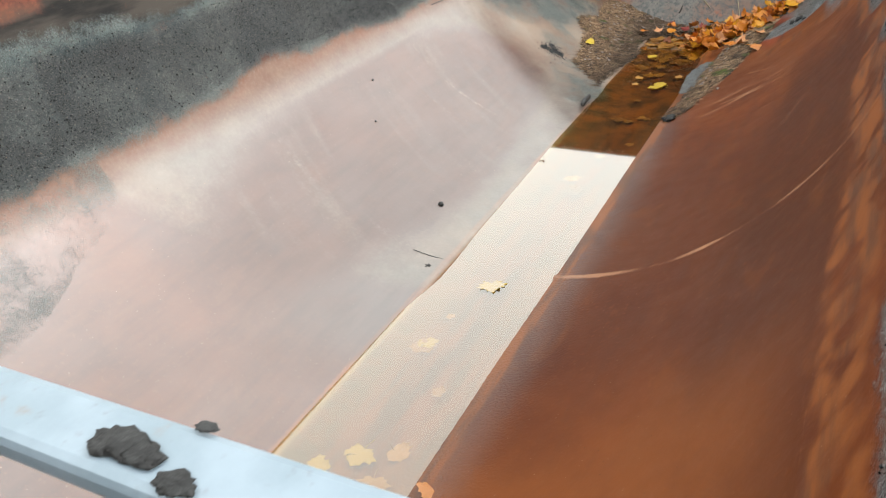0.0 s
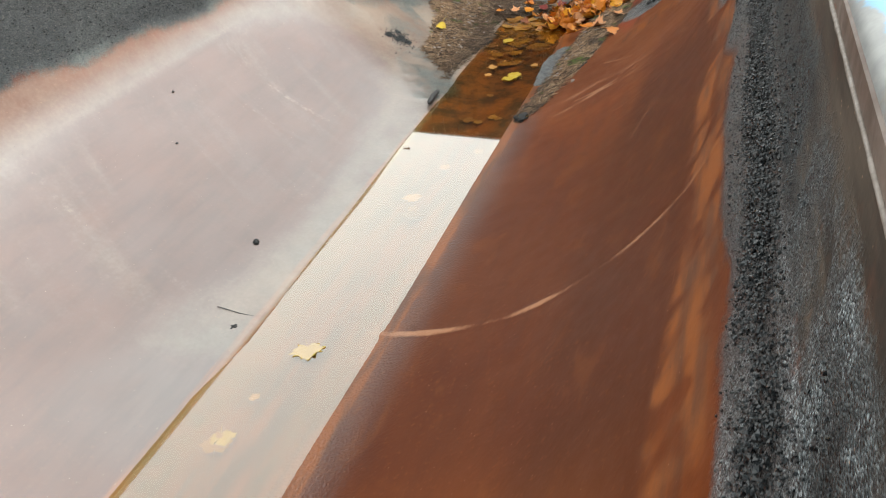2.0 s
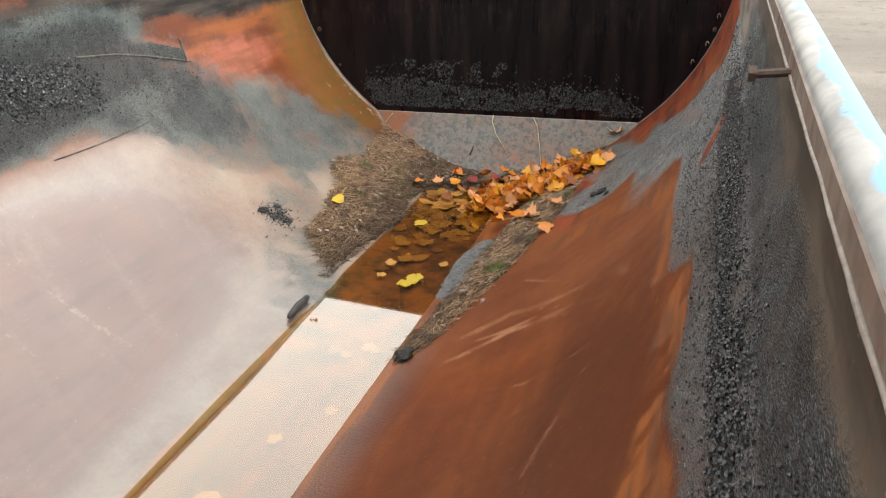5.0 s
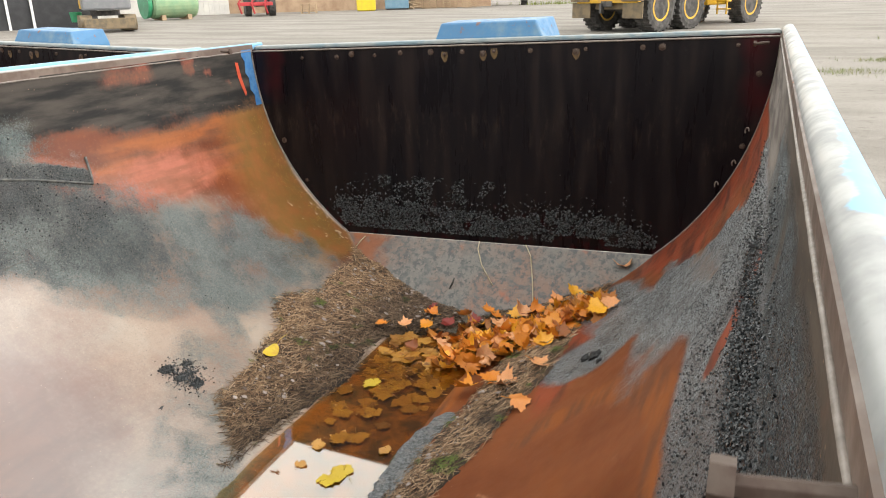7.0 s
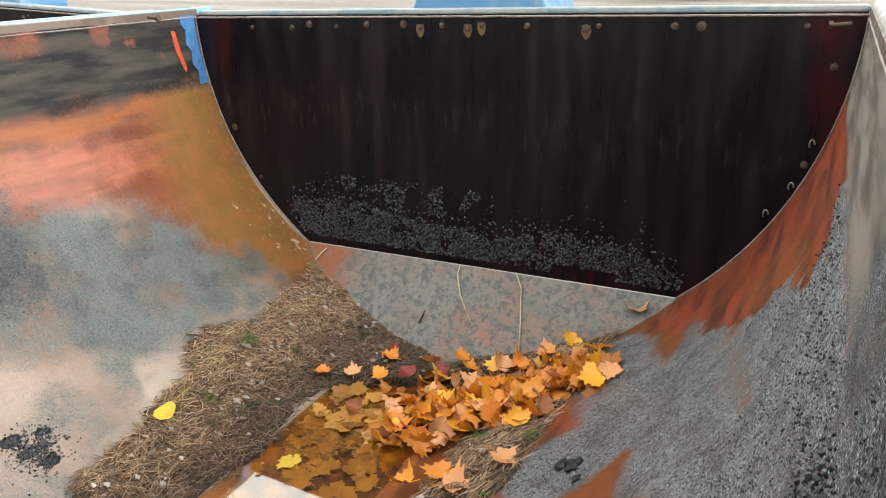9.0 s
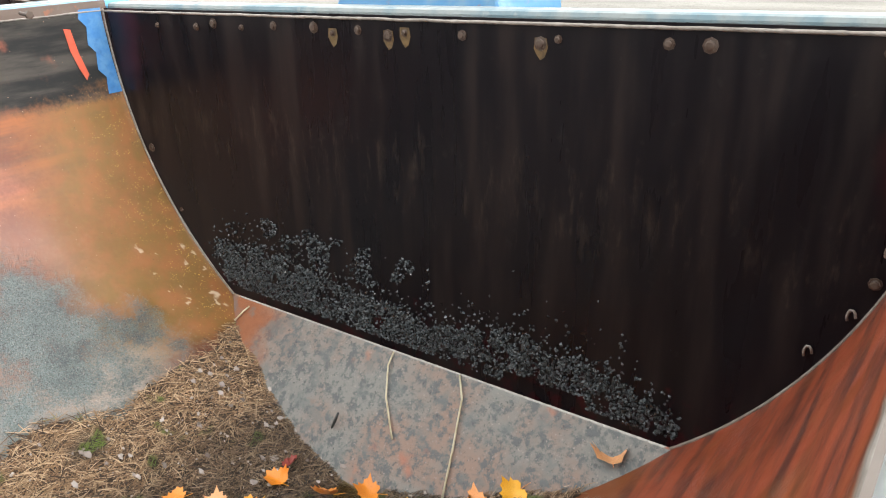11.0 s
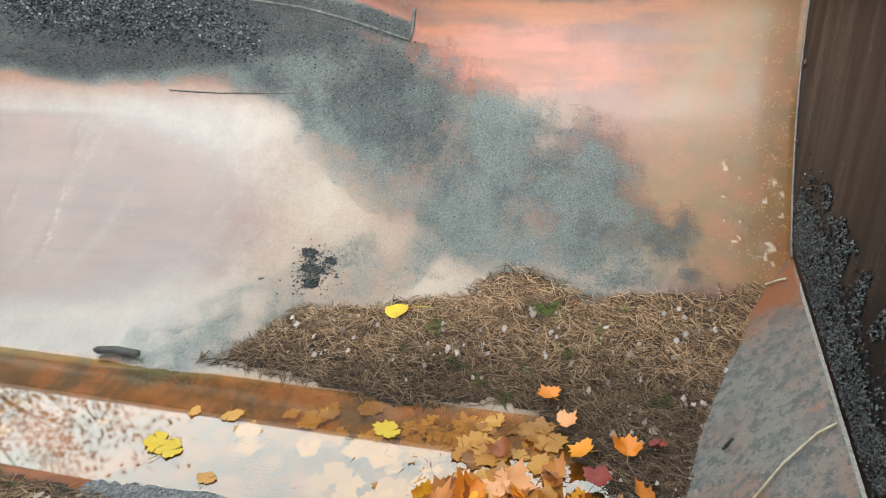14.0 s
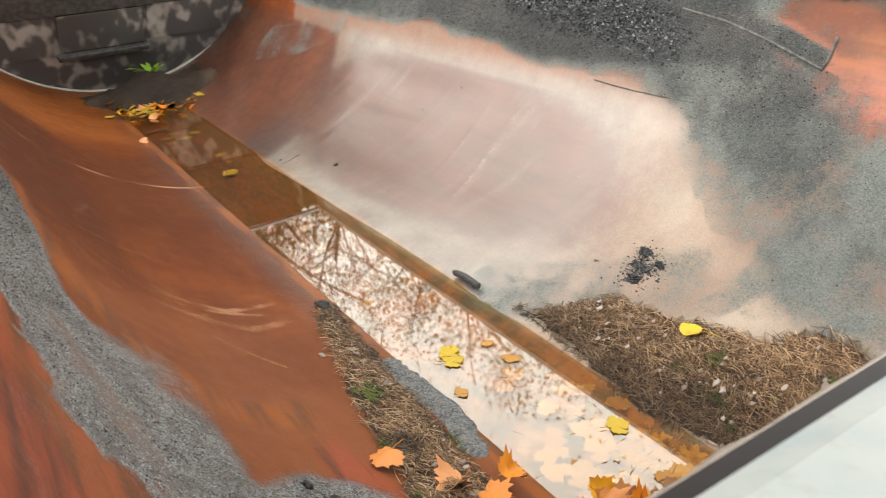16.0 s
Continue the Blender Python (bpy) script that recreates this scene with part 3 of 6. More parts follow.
    for line, half, s in (([(-2.36, 60), (-2.0, 50), (-1.9, 40), (-1.87, 28), (-1.97, 19)], 2.2, 0.66), ([(-2.2, 54), (-2.02, 42), (-2.0, 30), (-2.1, 20)], 1.5, 0.66), ([(-2.1, 44), (-1.97, 34), (-2.0, 24)], 1.2, 0.62),
                          ([(-2.80, 44), (-2.50, 49.3)], 1.1, 0.85), ([(-3.32, 47.9), (-3.0, 46)], 0.5, 0.7), ([(-2.95, 45), (-2.7, 45.5)], 0.45, 0.7), ([(-1.75, 36), (-1.62, 28)], 0.8, 0.7),
                          ([(-2.385, -26), (-2.42, -45), (-2.41, -57)], 1.6, 0.46), ([(-2.61, -28), (-2.62, -42), (-2.61, -51)], 0.8, 0.42), ([(-3.585, -20), (-3.585, -34), (-3.56, -55)], 2.8, 0.38), ([(-3.66, -29), (-3.66, -41)], 1.6, 0.34),
                          ([(-3.575, 7), (-3.59, 32), (-3.583, 45), (-3.60, 61), (-3.58, 69)], 1.1, 1.0), ([(-2.458, 23.7), (-2.513, 34.3), (-2.53, 50.7), (-2.49, 57)], 1.0, 0.55), ([(-2.288, 23.3), (-2.38, 38), (-2.376, 48.6)], 1.0, 0.55)):
        scratch = np.maximum(scratch, s * np.clip(bandmask(y, th + 0.5 * f, line, half) * 1.4, 0, 1) * np.clip(0.72 + 0.5 * vnoise(y * 5, th / 9, 63, 3), 0, 1.1))
    fleck = np.clip(vnoise(y * 44, th / 1.1, 61, 2) * 4 - 1.35, 0, 1)
    scratch = np.maximum(scratch, 0.8 * fleck * left * ramp(y, -0.3, -0.16) * ramp(th, -58, -50) * ramp(th, -34, -38))
    scratch = np.maximum(scratch, 0.6 * np.clip(vnoise(y * 22, th / 3.5, 62, 2) * 4 - 1.9, 0, 1) * right * ramp(th, 30, 36) * ramp(th, 56, 50) * ramp(y, -2.9, -2.4) * ramp(y, -1.4, -1.8))
    return (grit, pale, pink), (orange, red, grey), (polish, scratch, olive)


def paint_wear(me, y, th):
    for name, trio in zip(("wear_a", "wear_b", "wear_c"), wear(y, th)):
        at = me.color_attributes.new(name, "FLOAT_COLOR", "POINT")
        rgba = np.ones((len(y), 4))
        for k in range(3):
            rgba[:, k] = np.clip(trio[k], 0, 1)
        at.data.foreach_set("color", rgba.ravel())


def build_liner(parent, material):
    ny, nt = 720, 360
    ts = np.linspace(-90, 90, nt) + math.degrees(LEAN)
    us = np.linspace(0, 1, ny)
    T, U = np.meshgrid(ts, us)
    Z = pipe_xz(T, R)[1]
    back = Y_BACK + 0.72 * np.clip(Z, 0, 2)
    Y = back + (Y_FRONT - back) * U
    y, th = Y.ravel(), T.ravel()
    (grit, _, _), _, (_, scratch, _) = wear(y, th)
    lump = np.clip(grit, 0, 1) * (0.004 + 0.006 * np.clip(vnoise(y * 34, th / 1.4, 71, 3), -0.3, 1)) + 0.002 * scratch
    swell = np.interp(y, (-3.95, -3.7, -3.55, -3.3, -2.9, -2.4), (0.0, 0.0060, 0.0055, 0.0035, 0.0025, 0.0)) * np.exp(-(((th + 10.5) / 4.5) ** 2))
    sag = -swell + 0.004 * vnoise(y * 1.2, th / 25, 72, 2) * np.clip(np.abs(th) / 30, 0, 1)
    r = R - lump + sag + flare(y, th)
    x, z = pipe_xz(th, r)
    verts = np.stack([x, y, z], 1)
    faces = [(j * nt + i, j * nt + i + 1, (j + 1) * nt + i + 1, (j + 1) * nt + i) for j in range(ny - 1) for i in range(nt - 1)]
    ob = raw("liner", verts, faces, material, parent, "rusty half-pipe steel liner with dark grit and worn polish", True)
    paint_wear(ob.data, y, th)
    return ob


def build_outside(parent):
    """The outer skin of the half pipe with its hoops."""
    ny, nt = 14, 60
    verts, faces = [], []
    ts = np.linspace(-90, 90, nt) + math.degrees(LEAN)
    for j in range(ny):
        for t in ts:
            z0 = shell(t, 0)[2]
            y = back_y(max(z0, 0)) * (1 - j / (ny - 1)) + 0.02 * j / (ny - 1)
            verts.append(shell(t, y, R + 0.014))
    faces = [(j * nt + i, (j + 1) * nt + i, (j + 1) * nt + i + 1, j * nt + i + 1) for j in range(ny - 1) for i in range(nt - 1)]
    raw("outer_skin", verts, faces, M_OUT, parent, "blue painted steel outside", True)
    for y in (-0.9, -2.2, -3.5, -4.8):
        bm = bmesh.new()
        prev = None
        for t in np.linspace(-88, 88, 48) + math.degrees(LEAN):
            ring = [bm.verts.new(shell(t, y + dy, R + dr)) for dy, dr in ((-0.04, 0.013), (-0.04, 0.065), (0.04, 0.065), (0.04, 0.013))]
            if prev:
                for k in range(4):
                    bm.faces.new((prev[k], ring[k], ring[(k + 1) % 4], prev[(k + 1) % 4]))
            prev = ring
        part("hoop", bm, M_OUT, parent)


def local_box(sx, sy, sz, cx, cy, cz, r=0.006):
    return box(sx, sy, sz, BODY @ Matrix.Translation((cx, cy, cz)), r)


def rail_profile(side):
    """The rounded tube that stiffens the rim, as (x, z) pairs in the body's frame."""
    x0, x1, top, r = R + 0.001, R + 0.042, 0.019, 0.015
    q = 0.022 if side > 0 else 0.007
    pts = [(x0, -0.045), (x0, top - q)]
    pts += [(x0 + q - q * math.cos(a), top - q + q * math.sin(a)) for a in [radians(k) for k in (15, 30, 45, 60, 75, 90)]]
    pts += [(x1 - r + r * math.sin(a), top - r + r * math.cos(a)) for a in [radians(k) for k in (0, 22, 45, 67, 90)]]
    pts += [(x1, -0.045)]
    return [(side * x, z) for x, z in pts]


def sweep(profile, y0, y1, steps, wobble=0.0):
    """A closed profile of (x, z) pairs drawn along y in the body's frame."""
    bm = bmesh.new()
    n = len(profile)
    rings = []
    for j in range(steps + 1):
        y = y0 + (y1 - y0) * j / steps
        d = wobble * noise.noise((y * 1.7, profile[0][0], 2.0))
        d = d - (float(flare(y, -90)) if profile[0][0] < 0 else 0.0)
        rings.append([bm.verts.new(BODY @ Vector((x + d, y, z))) for x, z in profile])
    for a, b in zip(rings, rings[1:]):
        for k in range(n):
            bm.faces.new((a[k], a[(k + 1) % n], b[(k + 1) % n], b[k]))
    bm.faces.new(rings[0])
    bm.faces.new(rings[-1][::-1])
    bmesh.ops.recalc_face_normals(bm, faces=bm.faces)
    return bm


WELD_Z = {-1: -0.0166, 1: -0.0279}


def build_rails(parent):
    top_back = -5.55
    for side in (-1, 1):
        part("side_rail", sweep(rail_profile(side), top_back, 0.118, 48, 0.0012), M_RAIL, parent, "pale blue and white worn side rail", True)
        low, high = WELD_Z[side], -0.001 if side > 0 else 0.013
        band = [(side * (R + 0.004), low), (side * (R - 0.0015), low), (side * (R - 0.0015), high), (side * (R + 0.004), high + 0.003)]
        part("rail_band", sweep(band, top_back + 0.01, 0.03, 40, 0.0012), M_BAND, parent, "brown rusty inner band under the rail")
        pts, radii = [], []
        for k in range(260):
            y = top_back + (0.02 - top_back) * k / 259
            w = 0.0022 * noise.noise((y * 9, side * 3.0, 0))
            bead = noise.noise((y * 60, side, 4))
            pts.append(BODY @ Vector((side * (R - 0.002) - (float(flare(y, -90)) if side < 0 else 0.0), y, low + w)))
            radii.append(0.0027 + 0.0010 * bead + 0.0016 * max(0, noise.noise((y * 7, side, 9))))
        part("weld_bead", rod(pts, radii, 6), M_WELD, parent, smooth=True)
    part("front_rail", local_box(2 * R + 0.034, 0.072, 0.028, -0.018, 0.066, -0.008, 0.011), M_RAILGREY, parent, "grey-blue front rail")
    bead = [BODY @ Vector((-R - 0.030 + (2 * R + 0.030) * k / 160, 0.017, -0.0190 + 0.0014 * noise.noise((k * 0.21, 5, 0)))) for k in range(161)]
    part("weld_bead", rod(bead, [0.0040 + 0.0012 * noise.noise((k * 0.7, 2, 0)) for k in range(161)], 6), M_WELD, parent, "pale bead under the front rail", True)
    part("rear_rail", local_box(2 * R - 0.002, 0.043, 0.020, 0, -5.509, RAIL_TOP - 0.010, 0.006), M_RAIL, parent, "pale blue rear rail with black bitumen smears")


def plate_outline(n=60):
    """Points of the half disc in the body's own plane."""
    pts = []
    for k in range(n + 1):
        a = radians(-90 + 180 * k / n)
        pts.append((R * math.sin(a), -R * math.cos(a)))
    return pts


RAMP_RUN = 0.29
CHORD = -0.914  # the ramp's upper edge, below the rim


def lean_y(z):
    """The board leans a little forward to the rail."""
    return 0.020 * (1 + z / R)


def build_front(parent):
    bm = bmesh.new()
    half = math.sqrt(R * R - CHORD * CHORD)
    pts = [(x, z) for x, z in plate_outline(90) if CHORD <= z <= -0.014]
    wide = lambda x, z: x * (1 + float(flare(0.0, math.degrees(math.atan2(x, -z)))) / R)
    top = (math.sqrt(R * R - 1e-4), -0.010)
    left = [(wide(-top[0], top[1]), top[1])] + [(wide(*p), p[1]) for p in pts if p[0] < 0] + [(wide(-half, CHORD), CHORD)]
    right = [(half, CHORD)] + [p for p in pts if p[0] > 0] + [top]
    loop = left + right
    fr = [bm.verts.new(BODY @ Vector((x, lean_y(z), z))) for x, z in loop]
    bk = [bm.verts.new(BODY @ Vector((x, lean_y(z) + 0.010, z))) for x, z in loop]
    bm.faces.new(fr)
    bm.faces.new(bk[::-1])
    for i in range(len(loop)):
        j = (i + 1) % len(loop)
        bm.faces.new((fr[j], fr[i], bk[i], bk[j]))
    part("front_board", bm, M_BOARD, parent, "black-brown film-faced board closing the front")
    # pale bead along the joint of board and liner
    for side in (-1, 1):
        line = [BODY @ Vector((x, lean_y(z) - 0.003, z)) for x, z in (left if side < 0 else right)]
        part("joint_bead", rod([p + Vector((-side * 0.002, 0, 0.0)) for p in line], 0.0035, 6), M_WELD, parent, smooth=True)
    # the ramp from the board's foot to the floor
    n = 40
    verts, faces = [], []
    for j in range(17):
        for i in range(n + 1):
            u = -1 + 2 * i / n
            x = half * u
            zr = -math.sqrt(max(R * R - x * x, 0))
            x = x * (1 + (0.022 if x < 0 else 0.0) * (1 - j / 16))
            k = j / 16
            z = CHORD + (zr - CHORD) * k
            y = -0.004 - RAMP_RUN * (CHORD - z) / (CHORD + R)
            verts.append(BODY @ Vector((x, y, z)))
    for j in range(16):
        for i in range(n):
            a = j * (n + 1) + i
            faces.append((a, a + n + 1, a + n + 2, a + 1))
    raw("ramp_plate", verts, faces, M_RAMP, parent, "grey mottled sloping plate at the foot of the front board")


def board_material():
    m = Mat("film_faced_board", 0.32)
    down = m.stretched(9, 9, 1.1)
    n1, n2, st = m.noise(2.0, 4), m.noise(30, 4), m.noise(1.6, 5, co=down)
    col = m.mix(m.span(st, 0.45, 0.72), (0.0052, 0.0042, 0.0058), (0.0145, 0.0100, 0.0098))
    col = m.mix(m.span(n1, 0.56, 0.75, 0, 0.4), col, (0.020, 0.012, 0.011))
    col = m.mix(m.span(n2, 0.62, 0.8, 0, 0.3), col, (0.03, 0.027, 0.025))
    pos = m.t.nodes.new("ShaderNodeSeparateXYZ")
    m.t.links.new(m.co, pos.inputs[0])
    corner = m.math("ADD", m.span(m.math("ABSOLUTE", pos.outputs[0]), 0.93, 1.10, 0, 0.6), m.math("MULTIPLY", m.math("SUBTRACT", n1, 0.5), 1.6))
    col = m.mix(m.span(corner, 0.38, 0.85, 0, 0.8), col, (0.060, 0.006, 0.008))
    low = m.math("ADD", m.span(pos.outputs[2], 0.62, 0.30, 0, 0.5), m.math("MULTIPLY", m.math("SUBTRACT", n2, 0.5), 1.4))
    col = m.mix(m.span(low, 0.45, 0.8, 0, 0.8), col, (0.030, 0.003, 0.005))
    scuff = m.math("ADD", m.noise(2.2, 6, 0.7, m.stretched(22, 22, 5)), m.span(m.math("ABSOLUTE", m.math("SUBTRACT", pos.outputs[2], 0.78)), 0.30, 0.0, -0.12, 0.06))
    col = m.mix(m.span(scuff, 0.55, 0.78, 0, 0.42), col, (0.050, 0.036, 0.028))
    m.bsdf.inputs["Specular IOR Level"].default_value = 0.17
    return m.done(col, m.span(st, 0.3, 0.7, 0.24, 0.42), m.bump(n2, 0.12, 0.002))


def ramp_material():
    m = Mat("mottled_grey_plate", 0.6)
    n1, n2, n3 = m.noise(4, 5), m.noise(34, 7, 0.68), m.noise(160, 3)
    col = m.mix(m.span(n1, 0.42, 0.62), (0.185, 0.180, 0.165), (0.225, 0.150, 0.118))
    col = m.mix(m.span(n2, 0.46, 0.60, 0, 0.95), col, (0.085, 0.094, 0.097))
    col = m.mix(m.span(m.noise(90, 4, 0.7), 0.58, 0.68, 0, 0.8), col, (0.045, 0.050, 0.052))
    col = m.mix(m.span(m.noise(120, 3, 0.7), 0.60, 0.70, 0, 0.7), col, (0.33, 0.27, 0.245))
    col = m.mix(m.span(m.noise(7, 3), 0.62, 0.7, 0, 0.8), col, (0.32, 0.12, 0.07))
    pos = m.t.nodes.new("ShaderNodeSeparateXYZ")
    m.t.links.new(m.co, pos.inputs[0])
    side = m.math("ADD", m.span(pos.outputs[0], -0.28, -0.62), m.math("MULTIPLY", m.math("SUBTRACT", n1, 0.5), 2.0))
    col = m.mix(m.span(side, 0.45, 1.1, 0, 0.85), col, (0.24, 0.075, 0.022))
    col = m.mix(m.span(m.noise(18, 4), 0.5, 0.68, 0, 0.6), col, (0.115, 0.125, 0.125))
    return m.done(col, 0.55, m.bump(m.math("ADD", n2, m.math("MULTIPLY", n3, 0.5)), 0.4, 0.004))


M_BOARD, M_RAMP = board_material(), ramp_material()

body = empty("tipper_body", "rusty half-pipe steel tipper body, blue outside, standing on the yard", "tipper body")
liner = build_liner(body, M_LINER)
build_outside(body)
build_rails(body)
build_front(body)

# ---------------------------------------------------------------- water


def water_material():
    """Still water with the bright film of iron on it: gloss by the angle over a tinted clear body."""
    m = Mat("still_brown_water", 0.0)
    t = m.t
    clear = t.nodes.new("ShaderNodeBsdfTransparent")
    clear.inputs["Color"].default_value = (0.96, 0.84, 0.52, 1)
    gloss = t.nodes.new("ShaderNodeBsdfGlossy")
    gloss.inputs["Roughness"].default_value = 0.028
    gloss.inputs["Color"].default_value = (0.86, 0.88, 0.86, 1)
    facing = t.nodes.new("ShaderNodeLayerWeight")
    facing.inputs["Blend"].default_value = 0.5
    share = m.span(facing.outputs["Facing"], 0.15, 0.80, 0.20, 0.54)
    both = t.nodes.new("ShaderNodeMixShader")
    t.links.new(share, both.inputs[0])
    t.links.new(clear.outputs[0], both.inputs[1])
    t.links.new(gloss.outputs[0], both.inputs[2])
    t.links.new(both.outputs[0], t.nodes["Material Output"].inputs["Surface"])
    t.nodes.remove(m.bsdf)
    return m.mat


M_WATER = water_material()
bm = bmesh.new()
bmesh.ops.create_grid(bm, x_segments=6, y_segments=60, size=0.5, matrix=Matrix.Translation((-0.005, -3.12, 0)) @ Matrix.Diagonal((0.49, 6.0, 1, 1)))
water = part("water", bm, M_WATER, None, "", True)
water.visible_shadow = False
tagged(water, "shallow still brown water lying along the bottom of the trough", "water", "", "structure")

# ---------------------------------------------------------------- the yard
GROUND = -0.30


def ground_z(x, y):
    return GROUND + 0.5 * max(0.0, math.hypot(x, y) - 6) ** 1.15 * 0.013


def build_ground():
    verts, faces = [], []
    radii = [0, 2, 4, 6, 8, 11, 15, 20, 27, 36, 48, 65, 90, 140, 300, 900, 3000]
    n = 72
    for r in radii:
        for k in range(n):
            a = k * math.tau / n
            x, y = r * math.sin(a), r * math.cos(a)
            rr = min(r, 90)
            verts.append((x, y, ground_z(rr, 0) + 0.01 * noise.noise((x * 0.6, y * 0.6, 0))))
    for j in range(len(radii) - 1):
        for k in range(n):
            a, b = j * n + k, j * n + (k + 1) % n
            faces.append((a, b, b + n, a + n))
    m = Mat("trodden_gravel", 0.9)
    lanes = m.stretched(0.35, 1.3, 1)
    n1, n2, n3 = m.noise(0.5, 5, co=lanes), m.noise(6, 5), m.noise(60, 4)
    col = m.mix(m.span(n1, 0.35, 0.65), (0.17, 0.155, 0.135), (0.25, 0.235, 0.21))
    col = m.mix(m.span(n2, 0.55, 0.75, 0, 0.7), col, (0.10, 0.088, 0.07))
    col = m.mix(m.span(n3, 0.45, 0.75, 0, 0.6), col, (0.09, 0.085, 0.08))
    mat = m.done(col, 0.9, m.bump(m.math("ADD", n3, n2), 0.5, 0.02))
    ob = raw("ground", verts, faces, mat, None, "", True)
    return tagged(ob, "pale trodden gravel and dirt of the yard", "ground", "", "structure")


ground = build_ground()

# ---------------------------------------------------------------- litter in the trough


def floor_z(x, y=0.0, h=0.0):
    """Height of the liner below x, h metres proud of it."""
    s = max(-0.99, min(0.99, (x - XC) / R))
    return ZC - (R - h) * math.cos(math.asin(s))


LEFT_HI = ((-1.60, -1.55, -1.39, -1.19, -1.03, -0.91, -0.79, -0.71, -0.53, -0.24, -0.10, 0.02), (-13.6, -14.8, -24.3, -24.7, -27.4, -28.3, -33.6, -33.8, -29.9, -32.1, -33.5, -35.0))
LEFT_LO = ((-1.60, -1.55, -1.33, -1.09, -0.95, -0.74, -0.63, -0.50, -0.42, 0.02), (-13.4, -13.6, -12.4, -11.2, -10.6, -12.8, -12.2, -4.0, 3.0, 4.0))
RIGHT_LO = ((-2.08, -2.02, -1.79, -1.24, -0.98, -0.62, -0.50, -0.42, 0.02), (10.6, 10.2, 12.0, 13.8, 15.3, 15.5, 8.0, 2.0, 2.0))
RIGHT_HI = ((-2.08, -1.99, -1.79, -1.35, -1.05, -0.92, -0.60, -0.30, -0.10, 0.02), (10.8, 14.2, 17.0, 22.6, 25.2, 27.5, 28.5, 28.5, 31.5, 35.0))


def left_depth(y, th):
    return np.minimum(th - np.interp(y, *LEFT_HI), np.interp(y, *LEFT_LO) - th)


def right_depth(y, th):
    return np.minimum(th - np.interp(y, *RIGHT_LO), np.interp(y, *RIGHT_HI) - th)


def heap_h(depth, y, th, seed, top=0.03):
    rough = vnoise(y * 9, th / 6, seed, 4)
    d = depth + 2.2 * rough
    return np.where(d > 0, 0.004 + top * smooth01(d / 7.5) * (0.8 + 0.5 * rough), -0.01)


def heap_material(name, a, b, c):
    m = Mat(name, 0.85)
    n1, n2, n3 = m.noise(6, 4), m.noise(60, 4), m.noise(190, 3)
    col = m.mix(m.span(n1, 0.35, 0.65), a, b)
    col = m.mix(m.span(n2, 0.5, 0.72, 0, 0.8), col, c)
    at = m.t.nodes.new("ShaderNodeSeparateXYZ")
    m.t.links.new(m.co, at.inputs[0])
    wet = m.math("MULTIPLY", m.span(m.math("ADD", at.outputs[0], m.math("MULTIPLY", m.math("SUBTRACT", m.noise(7, 3), 0.5), 0.35)), -0.50, -0.22), m.span(at.outputs[0], 0.34, 0.22))
    col = m.mix(m.math("MULTIPLY", wet, 0.6), col, (0.016, 0.012, 0.010))
    return m.done(col, 0.8, m.bump(m.math("ADD", n2, n3), 0.9, 0.012))


M_MULCH = heap_material("damp_needle_mulch", (0.042, 0.028, 0.019), (0.085, 0.055, 0.034), (0.016, 0.012, 0.009))


def needle_material():
    m = Mat("dry_needle", 0.7)
    r = m.island()
    col = m.mix(m.span(r, 0.0, 0.55), (0.030, 0.019, 0.013), (0.25, 0.150, 0.080))
    col = m.mix(m.span(r, 0.55, 1.0), col, (0.54, 0.39, 0.25))
    patch_n = m.noise(4.5, 4)
    col = m.mix(m.span(patch_n, 0.54, 0.68, 0, 0.72), col, (0.028, 0.021, 0.016))
    col = m.mix(m.math("MULTIPLY", m.span(m.noise(9, 2), 0.61, 0.68), m.span(r, 0.3, 0.4)), col, (0.11, 0.15, 0.028))
    at = m.t.nodes.new("ShaderNodeSeparateXYZ")
    m.t.links.new(m.co, at.inputs[0])
    wet = m.math("MULTIPLY", m.span(m.math("ADD", at.outputs[0], m.math("MULTIPLY", m.math("SUBTRACT", m.noise(7, 3), 0.5), 0.35)), -0.50, -0.22), m.span(at.outputs[0], 0.34, 0.22))
    col = m.mix(m.math("MULTIPLY", wet, 0.6), col, (0.016, 0.012, 0.010))
    return m.done(col, 0.65)


M_NEEDLE = needle_material()
M_CHIP = Mat("pale_chip", 0.7)
M_CHIP = M_CHIP.done(M_CHIP.mix(M_CHIP.island(), (0.10, 0.07, 0.055), (0.42, 0.37, 0.34)), 0.7)


def tangent(th, y, h):
    a = radians(th)
    p = Vector(shell(th, y, R - h))
    n = Vector((-math.sin(a), 0, math.cos(a)))
    return p, n, Vector((math.cos(a), 0, math.sin(a))), Vector((0, 1, 0))


